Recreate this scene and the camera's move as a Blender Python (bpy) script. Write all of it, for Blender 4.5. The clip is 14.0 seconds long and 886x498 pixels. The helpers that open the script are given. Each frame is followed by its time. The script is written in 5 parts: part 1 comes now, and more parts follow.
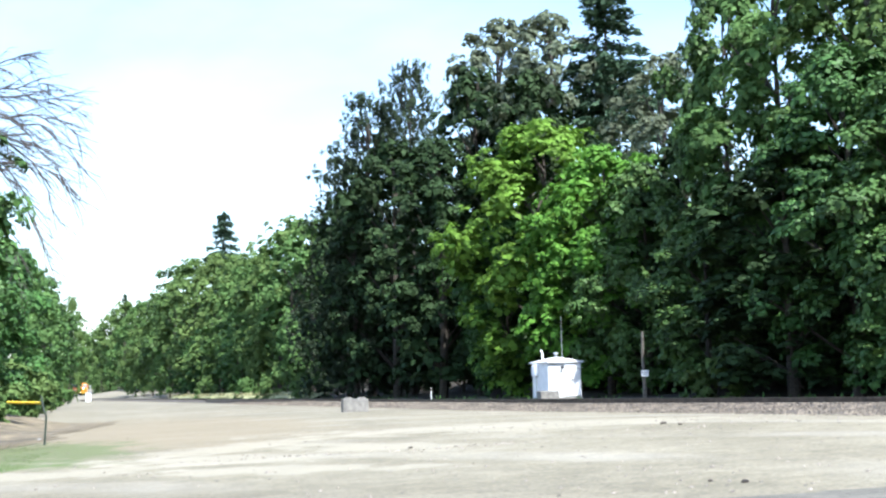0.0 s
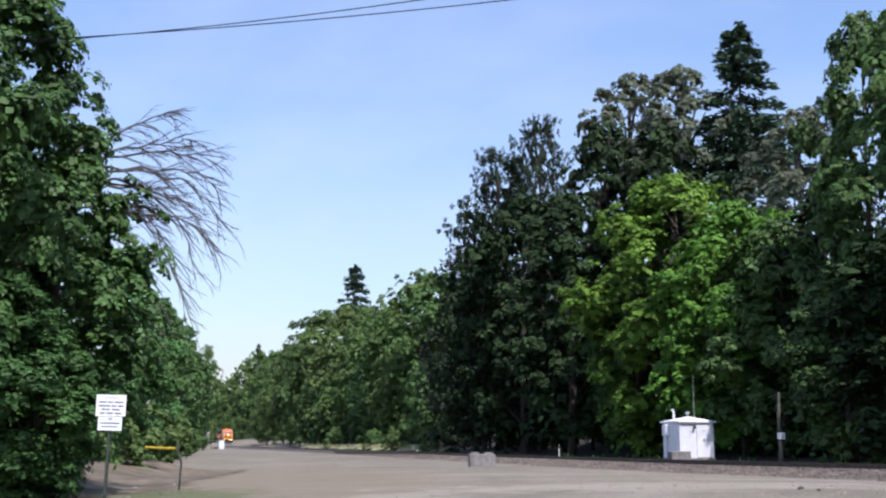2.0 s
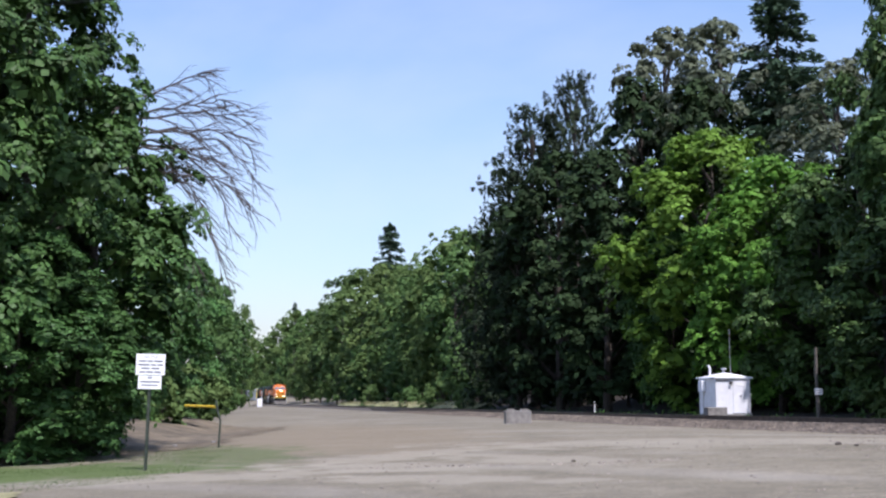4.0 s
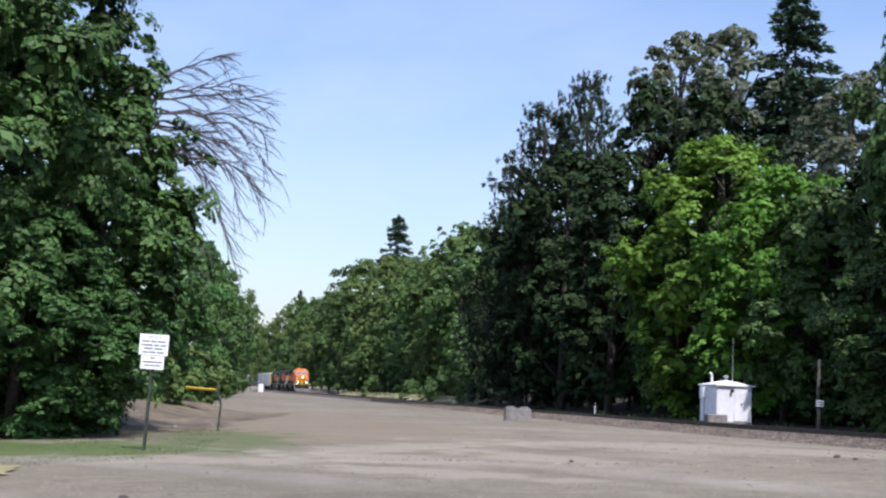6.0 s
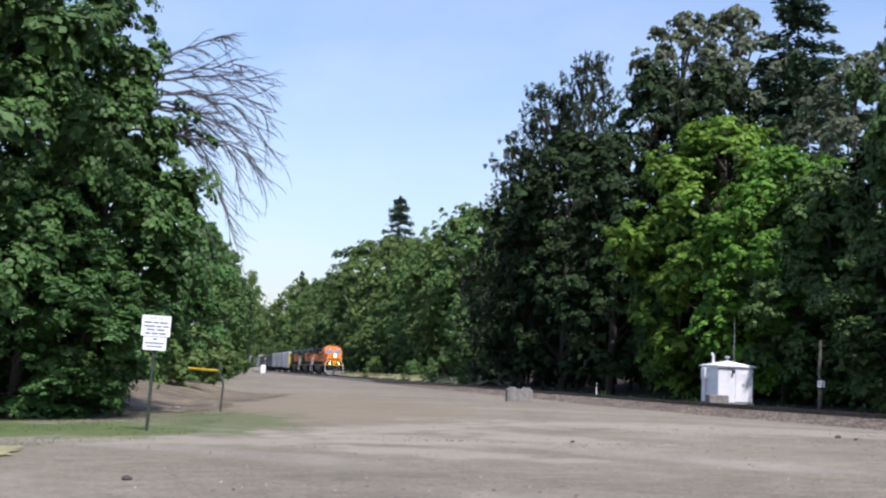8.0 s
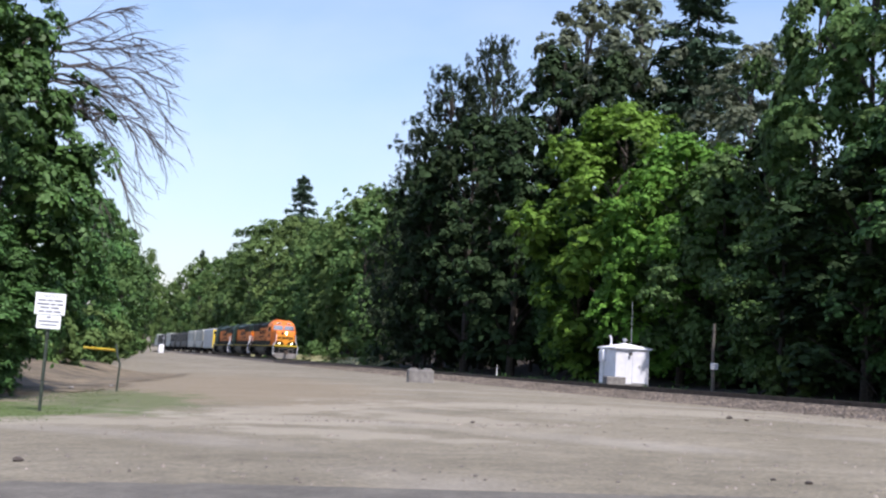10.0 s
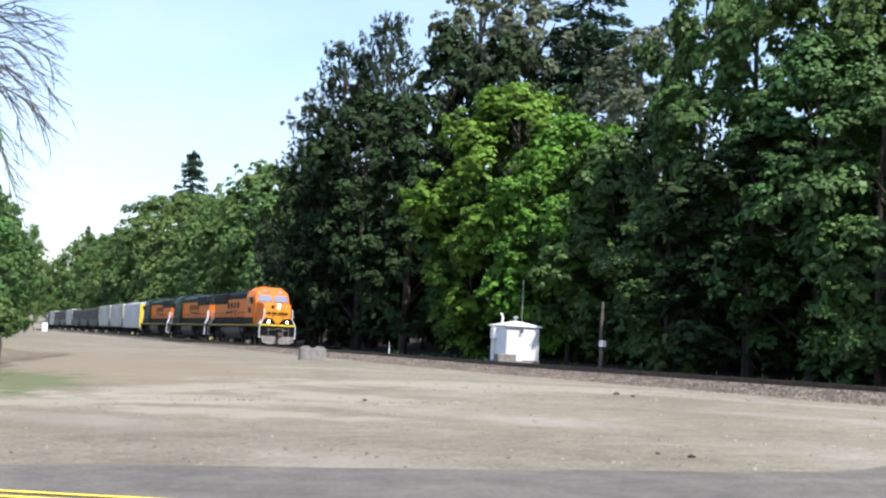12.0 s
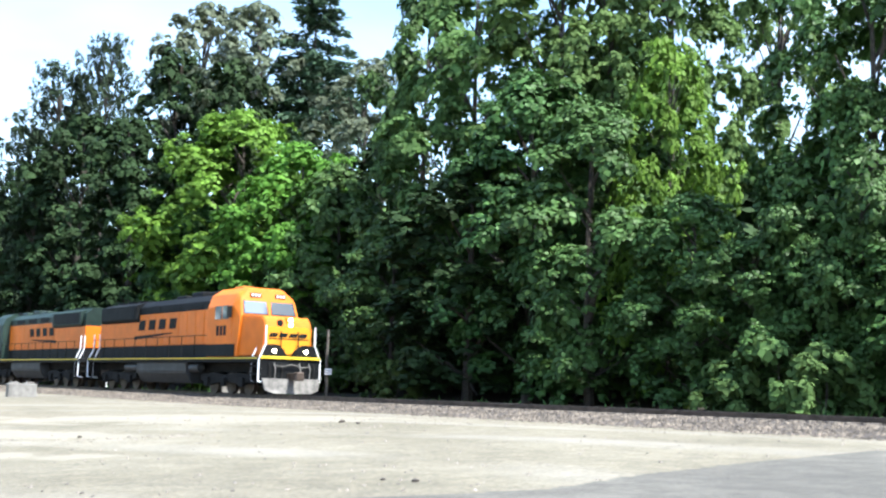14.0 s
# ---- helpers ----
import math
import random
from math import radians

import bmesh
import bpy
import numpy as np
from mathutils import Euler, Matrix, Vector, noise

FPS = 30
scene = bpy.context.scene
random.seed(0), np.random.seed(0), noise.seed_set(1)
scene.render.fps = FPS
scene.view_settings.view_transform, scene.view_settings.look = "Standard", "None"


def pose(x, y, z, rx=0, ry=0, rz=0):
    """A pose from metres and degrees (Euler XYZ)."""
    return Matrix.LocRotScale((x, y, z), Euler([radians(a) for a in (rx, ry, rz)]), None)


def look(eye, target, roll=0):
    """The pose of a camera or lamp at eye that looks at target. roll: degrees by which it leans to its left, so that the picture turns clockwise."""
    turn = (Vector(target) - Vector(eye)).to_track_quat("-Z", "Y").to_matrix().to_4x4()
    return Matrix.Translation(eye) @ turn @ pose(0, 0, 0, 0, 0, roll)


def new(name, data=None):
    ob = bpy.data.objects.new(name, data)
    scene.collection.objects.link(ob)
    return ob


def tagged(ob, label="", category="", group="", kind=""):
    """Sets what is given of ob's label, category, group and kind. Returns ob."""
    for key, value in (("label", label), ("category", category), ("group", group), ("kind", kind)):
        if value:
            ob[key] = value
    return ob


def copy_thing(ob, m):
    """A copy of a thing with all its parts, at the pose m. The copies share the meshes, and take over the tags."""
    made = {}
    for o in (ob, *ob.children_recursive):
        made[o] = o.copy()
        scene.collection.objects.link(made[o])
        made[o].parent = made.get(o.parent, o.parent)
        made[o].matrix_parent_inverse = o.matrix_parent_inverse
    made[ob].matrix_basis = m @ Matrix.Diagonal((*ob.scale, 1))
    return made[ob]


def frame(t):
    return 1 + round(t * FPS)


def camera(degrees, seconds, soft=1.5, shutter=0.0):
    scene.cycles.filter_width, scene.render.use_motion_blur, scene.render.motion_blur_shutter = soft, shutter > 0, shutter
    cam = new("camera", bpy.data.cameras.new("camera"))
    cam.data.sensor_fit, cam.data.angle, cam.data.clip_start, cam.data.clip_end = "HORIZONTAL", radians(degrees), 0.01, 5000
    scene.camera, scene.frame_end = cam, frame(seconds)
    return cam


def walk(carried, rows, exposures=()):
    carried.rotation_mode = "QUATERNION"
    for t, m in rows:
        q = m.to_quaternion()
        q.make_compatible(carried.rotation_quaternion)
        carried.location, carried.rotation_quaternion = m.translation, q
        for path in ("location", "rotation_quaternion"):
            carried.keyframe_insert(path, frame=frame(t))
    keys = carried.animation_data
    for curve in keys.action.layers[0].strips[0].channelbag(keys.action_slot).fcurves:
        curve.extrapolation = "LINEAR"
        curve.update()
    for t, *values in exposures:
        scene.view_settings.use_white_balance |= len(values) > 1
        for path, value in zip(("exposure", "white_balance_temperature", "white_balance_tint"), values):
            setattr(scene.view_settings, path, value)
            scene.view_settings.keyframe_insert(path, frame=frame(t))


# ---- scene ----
cam = camera(42.3, 14.0, soft=2.3)
EYE = 1.45
# seconds, yaw, pitch, roll of the hand-held camera
TURNS = [
    (0, 0.34, 6.94, 1.26),
    (0.5, 3.42, 6.41, 3.25),
    (1, 6.43, 8.51, -0.37),
    (1.5, 7.21, 10.14, -0.11),
    (2, 6.63, 9.71, -0.33),
    (2.5, 7.27, 9.39, -0.67),
    (3, 7.17, 9.39, -1.75),
    (3.5, 8.52, 7.70, 0.08),
    (6, 8.44, 7.31, -2.81),
    (6.5, 9.88, 7.57, -2.50),
    (7, 9.01, 7.11, -2.42),
    (9.5, 8.00, 5.81, -3.20),
    (10, 3.63, 5.66, -3.07),
    (10.5, 2.49, 6.44, -4.26),
    (11, 2.12, 6.20, -4.03),
    (11.5, -0.19, 5.92, -3.47),
    (12, -1.74, 4.84, -2.91),
    (12.5, -7.75, 7.14, -1.34),
    (13, -9.74, 6.29, -1.47),
    (13.5, -10.77, 6.45, -1.59),
    (14, -15.34, 6.78, -1.47),
]
walk(cam, [(t, pose(0, 0, EYE, 90 + p, r, y)) for t, y, p, r in TURNS],
     exposures=[(0, 1.5, 5950, 8), (0.5, 1.0, 6100, 16), (1.0, 0.5, 6000, 20), (1.5, 0.4, 5950, 22), (3.7, 0.4, 5980, 22), (7.2, 0.4, 6080, 21), (9.5, 0.45, 6150, 21),
                (11.5, 0.75, 6280, 18), (12.0, 0.85, 6280, 15), (12.5, 1.1, 6200, 12), (13.0, 1.35, 6200, 10), (14.0, 1.6, 6020, 8)])

# ---------------------------------------------------------------- light
SUN_AZ, SUN_EL = 144.0, 60.0
world = bpy.data.worlds.new("world")
scene.world = world
world.use_nodes = True
wn = world.node_tree
sky = wn.nodes.new("ShaderNodeTexSky")
sky.sky_type, sky.sun_disc = "NISHITA", False
sky.sun_elevation, sky.sun_rotation = radians(SUN_EL), radians(SUN_AZ)
sky.air_density, sky.dust_density, sky.ozone_density = 1.35, 1.6, 3.6
coord = wn.nodes.new("ShaderNodeTexCoord")
stretch = wn.nodes.new("ShaderNodeMapping")
stretch.inputs["Rotation"].default_value, stretch.inputs["Scale"].default_value = (0.3, 0.5, 0.6), (1.1, 4.5, 3.0)
veil = wn.nodes.new("ShaderNodeTexNoise")
veil.inputs["Scale"].default_value, veil.inputs["Detail"].default_value = 1.6, 7.0
thin = wn.nodes.new("ShaderNodeMapRange")
thin.inputs[1].default_value, thin.inputs[2].default_value, thin.inputs[3].default_value, thin.inputs[4].default_value = 0.42, 0.75, 0.0, 0.45
cloud = wn.nodes.new("ShaderNodeMix")
cloud.data_type = "RGBA"
cloud.inputs[7].default_value = (4.5, 4.9, 5.8, 1)
wn.links.new(coord.outputs["Generated"], stretch.inputs[0])
wn.links.new(stretch.outputs[0], veil.inputs["Vector"])
wn.links.new(veil.outputs["Fac"], thin.inputs[0])
wn.links.new(thin.outputs[0], cloud.inputs[0])
wn.links.new(sky.outputs[0], cloud.inputs[6])
wn.links.new(cloud.outputs[2], wn.nodes["Background"].inputs[0])
wn.nodes["Background"].inputs[1].default_value = 0.15
sun = new("sun", bpy.data.lights.new("sun", "SUN"))
sun.data.energy, sun.data.angle, sun.data.color = 4.8, radians(0.5), (1.0, 0.95, 0.86)
sa, se = radians(SUN_AZ), radians(SUN_EL)
sun.matrix_basis = look((60 * math.sin(sa), 60 * math.cos(sa), 80), (0, 0, 80 - 60 * math.tan(se)))

# ---------------------------------------------------------------- materials
def material(name, base, rough=0.7, metal=0.0, vary=0.15, scale=3.0, bump=0.0, bump_scale=40.0, other=None, island=0.0, translucent=0.0, stain=0.0, spec=0.5, grain=0.0):
    m = bpy.data.materials.new(name)
    m.use_nodes = True
    nt = m.node_tree
    b = nt.nodes["Principled BSDF"]
    b.inputs["Roughness"].default_value, b.inputs["Metallic"].default_value = rough, metal
    b.inputs["Specular IOR Level"].default_value = spec
    co = nt.nodes.new("ShaderNodeTexCoord")
    n1 = nt.nodes.new("ShaderNodeTexNoise")
    n1.inputs["Scale"].default_value, n1.inputs["Detail"].default_value = scale, 6.0
    nt.links.new(co.outputs["Object"], n1.inputs["Vector"])
    ramp = nt.nodes.new("ShaderNodeValToRGB")
    lo = [max(0.0, c * (1 - vary)) for c in base]
    hi = other or [min(1.0, c * (1 + vary)) for c in base]
    ramp.color_ramp.elements[0].color, ramp.color_ramp.elements[1].color = (*lo, 1), (*hi, 1)
    ramp.color_ramp.elements[0].position, ramp.color_ramp.elements[1].position = 0.35, 0.65
    nt.links.new(n1.outputs["Fac"], ramp.inputs[0])
    out = ramp.outputs[0]
    if stain:
        n2 = nt.nodes.new("ShaderNodeTexNoise")
        n2.inputs["Scale"].default_value, n2.inputs["Detail"].default_value = scale * 0.13, 5.0
        nt.links.new(co.outputs["Object"], n2.inputs["Vector"])
        mr = nt.nodes.new("ShaderNodeMapRange")
        mr.inputs[1].default_value, mr.inputs[2].default_value = 0.35, 0.65
        mr.inputs[3].default_value, mr.inputs[4].default_value = 1 - stain, 1 + stain
        nt.links.new(n2.outputs["Fac"], mr.inputs[0])
        mul = nt.nodes.new("ShaderNodeVectorMath")
        mul.operation = "SCALE"
        nt.links.new(out, mul.inputs[0])
        nt.links.new(mr.outputs[0], mul.inputs[3])
        out = mul.outputs[0]
    if grain:
        for sc, am in ((2.2, grain * 0.5), (17.0, grain)):
            n3 = nt.nodes.new("ShaderNodeTexNoise")
            n3.inputs["Scale"].default_value, n3.inputs["Detail"].default_value = sc, 5.0
            nt.links.new(co.outputs["Object"], n3.inputs["Vector"])
            mr = nt.nodes.new("ShaderNodeMapRange")
            mr.inputs[1].default_value, mr.inputs[2].default_value = 0.32, 0.68
            mr.inputs[3].default_value, mr.inputs[4].default_value = 1 - am, 1 + am
            nt.links.new(n3.outputs["Fac"], mr.inputs[0])
            mul = nt.nodes.new("ShaderNodeVectorMath")
            mul.operation = "SCALE"
            nt.links.new(out, mul.inputs[0])
            nt.links.new(mr.outputs[0], mul.inputs[3])
            out = mul.outputs[0]
    if island:
        geo = nt.nodes.new("ShaderNodeNewGeometry")
        info = nt.nodes.new("ShaderNodeObjectInfo")
        hsv = nt.nodes.new("ShaderNodeHueSaturation")
        mr = nt.nodes.new("ShaderNodeMapRange")
        mr.inputs[3].default_value, mr.inputs[4].default_value = 1 - island, 1 + island
        nt.links.new(geo.outputs["Random Per Island"], mr.inputs[0])
        nt.links.new(mr.outputs[0], hsv.inputs["Value"])
        mh = nt.nodes.new("ShaderNodeMapRange")
        mh.inputs[3].default_value, mh.inputs[4].default_value = 0.485, 0.515
        nt.links.new(info.outputs["Random"], mh.inputs[0])
        nt.links.new(mh.outputs[0], hsv.inputs["Hue"])
        nt.links.new(out, hsv.inputs["Color"])
        out = hsv.outputs[0]
    nt.links.new(out, b.inputs["Base Color"])
    if bump:
        nb = nt.nodes.new("ShaderNodeTexNoise")
        nb.inputs["Scale"].default_value, nb.inputs["Detail"].default_value = bump_scale, 4.0
        nt.links.new(co.outputs["Object"], nb.inputs["Vector"])
        bp = nt.nodes.new("ShaderNodeBump")
        bp.inputs["Strength"].default_value, bp.inputs["Distance"].default_value = bump, 0.03
        nt.links.new(nb.outputs["Fac"], bp.inputs["Height"])
        nt.links.new(bp.outputs[0], b.inputs["Normal"])
    if translucent:
        tr = nt.nodes.new("ShaderNodeBsdfTranslucent")
        nt.links.new(out, tr.inputs["Color"])
        mix = nt.nodes.new("ShaderNodeMixShader")
        mix.inputs[0].default_value = translucent
        nt.links.new(b.outputs[0], mix.inputs[1])
        nt.links.new(tr.outputs[0], mix.inputs[2])
        nt.links.new(mix.outputs[0], nt.nodes["Material Output"].inputs[0])
    return m


def glow(name, color, strength):
    m = bpy.data.materials.new(name)
    m.use_nodes = True
    b = m.node_tree.nodes["Principled BSDF"]
    b.inputs["Base Color"].default_value = (*color, 1)
    b.inputs["Emission Color"].default_value, b.inputs["Emission Strength"].default_value = (*color, 1), strength
    return m


M_LEAF = material("leaf_maple", (0.052, 0.107, 0.028), 0.55, vary=0.3, scale=0.35, island=0.35, translucent=0.14, spec=0.18)
M_BRIGHT = material("leaf_bright", (0.095, 0.19, 0.026), 0.55, vary=0.3, scale=0.35, island=0.25, translucent=0.25, spec=0.12)
# leaf green darkened to stand in for shade in and under the wood
M_SHADE_LEAF = material("leaf_shade", (0.024, 0.044, 0.016), 0.7, vary=0.3, scale=0.4, island=0.2, translucent=0.08, spec=0.1)
M_PALE = material("leaf_pale", (0.13, 0.155, 0.10), 0.7, vary=0.2, scale=0.4, island=0.2, translucent=0.3, spec=0.1)
M_ALDER = material("leaf_alder", (0.094, 0.155, 0.048), 0.7, vary=0.25, scale=0.3, island=0.2, translucent=0.28, spec=0.1)
M_FIR = material("needle_fir", (0.045, 0.078, 0.045), 0.75, vary=0.3, scale=0.5, island=0.2, translucent=0.08, spec=0.1)
M_CEDAR = material("leaf_cedar", (0.034, 0.05, 0.027), 0.75, vary=0.3, scale=0.5, island=0.2, translucent=0.12, spec=0.1)
M_BARK = material("bark", (0.055, 0.045, 0.036), 0.9, vary=0.4, scale=6, bump=0.8, bump_scale=18)
M_TWIG = material("dead_twig", (0.075, 0.065, 0.06), 0.9, vary=0.3, scale=8)
M_GRAVEL = material("gravel_lot", (0.143, 0.126, 0.087), 0.95, vary=0.12, scale=0.3, other=(0.166, 0.148, 0.107), bump=0.8, bump_scale=26, stain=0.15, grain=0.3)
def tyre_marks(m, centre):
    """Faint pale arcs where vehicles turn, laid over the gravel's own colour."""
    nt = m.node_tree
    b = nt.nodes["Principled BSDF"]
    src = b.inputs["Base Color"].links[0].from_socket
    geo = nt.nodes.new("ShaderNodeTexCoord")
    mp = nt.nodes.new("ShaderNodeMapping")
    mp.inputs["Location"].default_value = (-centre[0], -centre[1], 0)
    mp.inputs["Scale"].default_value = (1.0, 1.0, 0.0)
    wave = nt.nodes.new("ShaderNodeTexWave")
    wave.wave_type, wave.rings_direction = "RINGS", "Z"
    wave.inputs["Scale"].default_value, wave.inputs["Distortion"].default_value = 0.06, 9.0
    wave.inputs["Detail"].default_value, wave.inputs["Detail Scale"].default_value = 3.0, 0.35
    ns = nt.nodes.new("ShaderNodeTexNoise")
    ns.inputs["Scale"].default_value, ns.inputs["Detail"].default_value = 0.16, 4.0
    mr = nt.nodes.new("ShaderNodeMapRange")
    mr.inputs[1].default_value, mr.inputs[2].default_value, mr.inputs[3].default_value, mr.inputs[4].default_value = 0.7, 1.0, 0.0, 1.0
    mk = nt.nodes.new("ShaderNodeMapRange")
    mk.inputs[1].default_value, mk.inputs[2].default_value, mk.inputs[3].default_value, mk.inputs[4].default_value = 0.42, 0.62, 0.0, 0.4
    mul = nt.nodes.new("ShaderNodeMath")
    mul.operation = "MULTIPLY"
    mix = nt.nodes.new("ShaderNodeMix")
    mix.data_type = "RGBA"
    mix.inputs[7].default_value = (0.29, 0.27, 0.235, 1)
    nt.links.new(geo.outputs["Object"], mp.inputs[0])
    nt.links.new(mp.outputs[0], wave.inputs["Vector"])
    nt.links.new(geo.outputs["Object"], ns.inputs["Vector"])
    nt.links.new(wave.outputs["Fac"], mr.inputs[0])
    nt.links.new(ns.outputs["Fac"], mk.inputs[0])
    nt.links.new(mr.outputs[0], mul.inputs[0])
    nt.links.new(mk.outputs[0], mul.inputs[1])
    nt.links.new(mul.outputs[0], mix.inputs[0])
    nt.links.new(src, mix.inputs[6])
    nt.links.new(mix.outputs[2], b.inputs["Base Color"])


tyre_marks(M_GRAVEL, (-14.0, 6.0))


def ground_patch(m, centre, radii, turn, color, amount, rough_edge=0.5, scale=0.5):
    """An uneven patch of another ground colour (thin grass, dirt, pale dust) on the gravel."""
    nt = m.node_tree
    b = nt.nodes["Principled BSDF"]
    src = b.inputs["Base Color"].links[0].from_socket
    co = nt.nodes.new("ShaderNodeTexCoord")
    mp = nt.nodes.new("ShaderNodeMapping")
    mp.vector_type = "TEXTURE"
    mp.inputs["Location"].default_value = (*centre, 0)
    mp.inputs["Rotation"].default_value = (0, 0, radians(turn))
    mp.inputs["Scale"].default_value = (*radii, 1e6)
    ln = nt.nodes.new("ShaderNodeVectorMath")
    ln.operation = "LENGTH"
    ns = nt.nodes.new("ShaderNodeTexNoise")
    ns.inputs["Scale"].default_value, ns.inputs["Detail"].default_value, ns.inputs["Roughness"].default_value = scale, 8.0, 0.65
    add = nt.nodes.new("ShaderNodeMath")
    add.operation = "MULTIPLY_ADD"
    add.inputs[1].default_value = rough_edge * 4
    mr = nt.nodes.new("ShaderNodeMapRange")
    mr.interpolation_type = "SMOOTHSTEP"
    mr.inputs[1].default_value, mr.inputs[2].default_value = 0.55 + rough_edge * 2, 1.15 + rough_edge * 2
    mr.inputs[3].default_value, mr.inputs[4].default_value = amount, 0.0
    mix = nt.nodes.new("ShaderNodeMix")
    mix.data_type = "RGBA"
    mix.inputs[7].default_value = (*color, 1)
    nt.links.new(co.outputs["Object"], mp.inputs[0])
    nt.links.new(mp.outputs[0], ln.inputs[0])
    nt.links.new(co.outputs["Object"], ns.inputs["Vector"])
    nt.links.new(ns.outputs["Fac"], add.inputs[0])
    nt.links.new(ln.outputs["Value"], add.inputs[2])
    nt.links.new(add.outputs[0], mr.inputs[0])
    nt.links.new(mr.outputs[0], mix.inputs[0])
    nt.links.new(src, mix.inputs[6])
    nt.links.new(mix.outputs[2], b.inputs["Base Color"])


ground_patch(M_GRAVEL, (-11.0, 44.0), (6.0, 20.0), 18, (0.166, 0.135, 0.088), 0.7)
ground_patch(M_GRAVEL, (-13.0, 22.5), (6.0, 4.2), 20, (0.062, 0.092, 0.02), 1.0, 0.5, 0.8)
ground_patch(M_GRAVEL, (-10.3, 30.0), (2.2, 6.5), 18, (0.07, 0.092, 0.03), 0.8, 0.7, 0.9)
for centre, radii, turn in (((-2.8, 18.6), (2.8, 1.1), -22), ((-4.6, 22.5), (3.0, 1.3), -35), ((-5.0, 27.0), (1.4, 4.6), -28), ((-7.3, 20.5), (3.0, 1.4), 10), ((2.0, 30.0), (7.0, 2.8), -10), ((-1.5, 24.0), (1.2, 3.5), 40)):
    ground_patch(M_GRAVEL, centre, radii, turn, (0.24, 0.218, 0.168), 0.65, 1.0, 1.1)
M_DIRT = material("dirt", (0.112, 0.09, 0.058), 0.95, vary=0.35, scale=1.5, bump=0.8, bump_scale=12, stain=0.2)
# soil with the wood's deep shade put into its colour
M_SHADED_SOIL = material("shaded_forest_soil", (0.024, 0.019, 0.014), 0.95, vary=0.4, scale=1.5, bump=0.8, bump_scale=10, stain=0.2)
M_GRASS = material("grass", (0.062, 0.108, 0.024), 0.8, vary=0.3, scale=0.8, island=0.4, translucent=0.25)
M_DRY = material("dry_grass", (0.235, 0.235, 0.115), 0.85, vary=0.25, scale=0.8, island=0.35, translucent=0.25)
M_BALLAST = material("ballast", (0.055, 0.045, 0.037), 0.95, vary=0.5, scale=9, bump=1.0, bump_scale=16, island=0.0, stain=0.2)
M_STONE = material("ballast_stone", (0.095, 0.078, 0.062), 0.9, vary=0.4, scale=1.2, island=0.45)
M_PEBBLE = material("pebble", (0.15, 0.13, 0.11), 0.9, vary=0.35, scale=1.2, island=0.4)
M_ROAD = material("asphalt", (0.088, 0.081, 0.067), 0.9, grain=0.2, vary=0.15, scale=2.5, bump=0.4, bump_scale=70, stain=0.12)
M_STEEL = material("rail_steel", (0.10, 0.075, 0.06), 0.55, metal=0.6, vary=0.3, scale=4)
M_TIE = material("sleeper", (0.06, 0.048, 0.04), 0.9, vary=0.35, scale=5, bump=0.6, bump_scale=20)
M_CONCRETE = material("concrete", (0.19, 0.18, 0.165), 0.9, vary=0.2, scale=5, bump=0.5, bump_scale=30, stain=0.12)
M_WHITE = material("white_metal", (0.74, 0.75, 0.77), 0.5, vary=0.05, scale=3, stain=0.05)
M_SIGN = material("sign_white", (0.78, 0.79, 0.80), 0.45, vary=0.04, scale=5)
M_SIGNINK = material("sign_ink", (0.16, 0.17, 0.19), 0.6)
M_POST = material("post_green", (0.05, 0.065, 0.05), 0.6, metal=0.3, vary=0.3, scale=8)
M_WOOD = material("grey_wood", (0.10, 0.09, 0.075), 0.9, vary=0.3, scale=6, bump=0.5, bump_scale=25)
M_GALV = material("galvanised", (0.5, 0.51, 0.52), 0.4, metal=0.8, vary=0.15, scale=5)
M_YELLOW = material("yellow_paint", (0.75, 0.55, 0.03), 0.5, vary=0.12, scale=4)
M_ORANGE = material("orange_paint", (0.62, 0.15, 0.008), 0.5, spec=0.3, vary=0.08, scale=1.5, stain=0.1)
M_NOSE = material("yellow_nose", (0.72, 0.28, 0.02), 0.38, vary=0.06, scale=2)
M_BLACK = material("black_paint", (0.009, 0.010, 0.011), 0.65, vary=0.3, scale=1.5, stain=0.2, spec=0.12)
M_GREENBLK = material("dark_green_paint", (0.014, 0.028, 0.022), 0.55, vary=0.3, scale=1.5, stain=0.2, spec=0.25)
M_UNDER = material("underframe", (0.015, 0.014, 0.013), 0.85, vary=0.4, scale=3, stain=0.2, spec=0.15)
M_TANK = material("fuel_tank", (0.03, 0.03, 0.031), 0.6, vary=0.3, scale=2, stain=0.2)
M_PLOW = material("plow_grey", (0.15, 0.14, 0.128), 0.7, vary=0.35, scale=4, stain=0.15)
# pale blue-grey base stands in for reflected sky; raised IOR adds real reflection
M_SKY_GLASS = material("sky_tinted_glass", (0.10, 0.125, 0.15), 0.05, vary=0.0, spec=1.0)
M_SKY_GLASS.node_tree.nodes["Principled BSDF"].inputs["IOR"].default_value = 1.9
M_BOXCAR = material("grey_car", (0.42, 0.44, 0.47), 0.55, vary=0.1, scale=1.2, stain=0.1)
M_HOPPER = material("hopper_grey", (0.40, 0.41, 0.38), 0.6, vary=0.14, scale=1.0, stain=0.15)
M_HOPDARK = material("hopper_dark", (0.08, 0.08, 0.075), 0.7, vary=0.3, scale=1.0, stain=0.15)
M_LAMP = glow("headlight", (1.0, 0.86, 0.55), 11.0)
M_LAMPOFF = material("lamp_ring", (0.06, 0.06, 0.06), 0.4, metal=0.5)

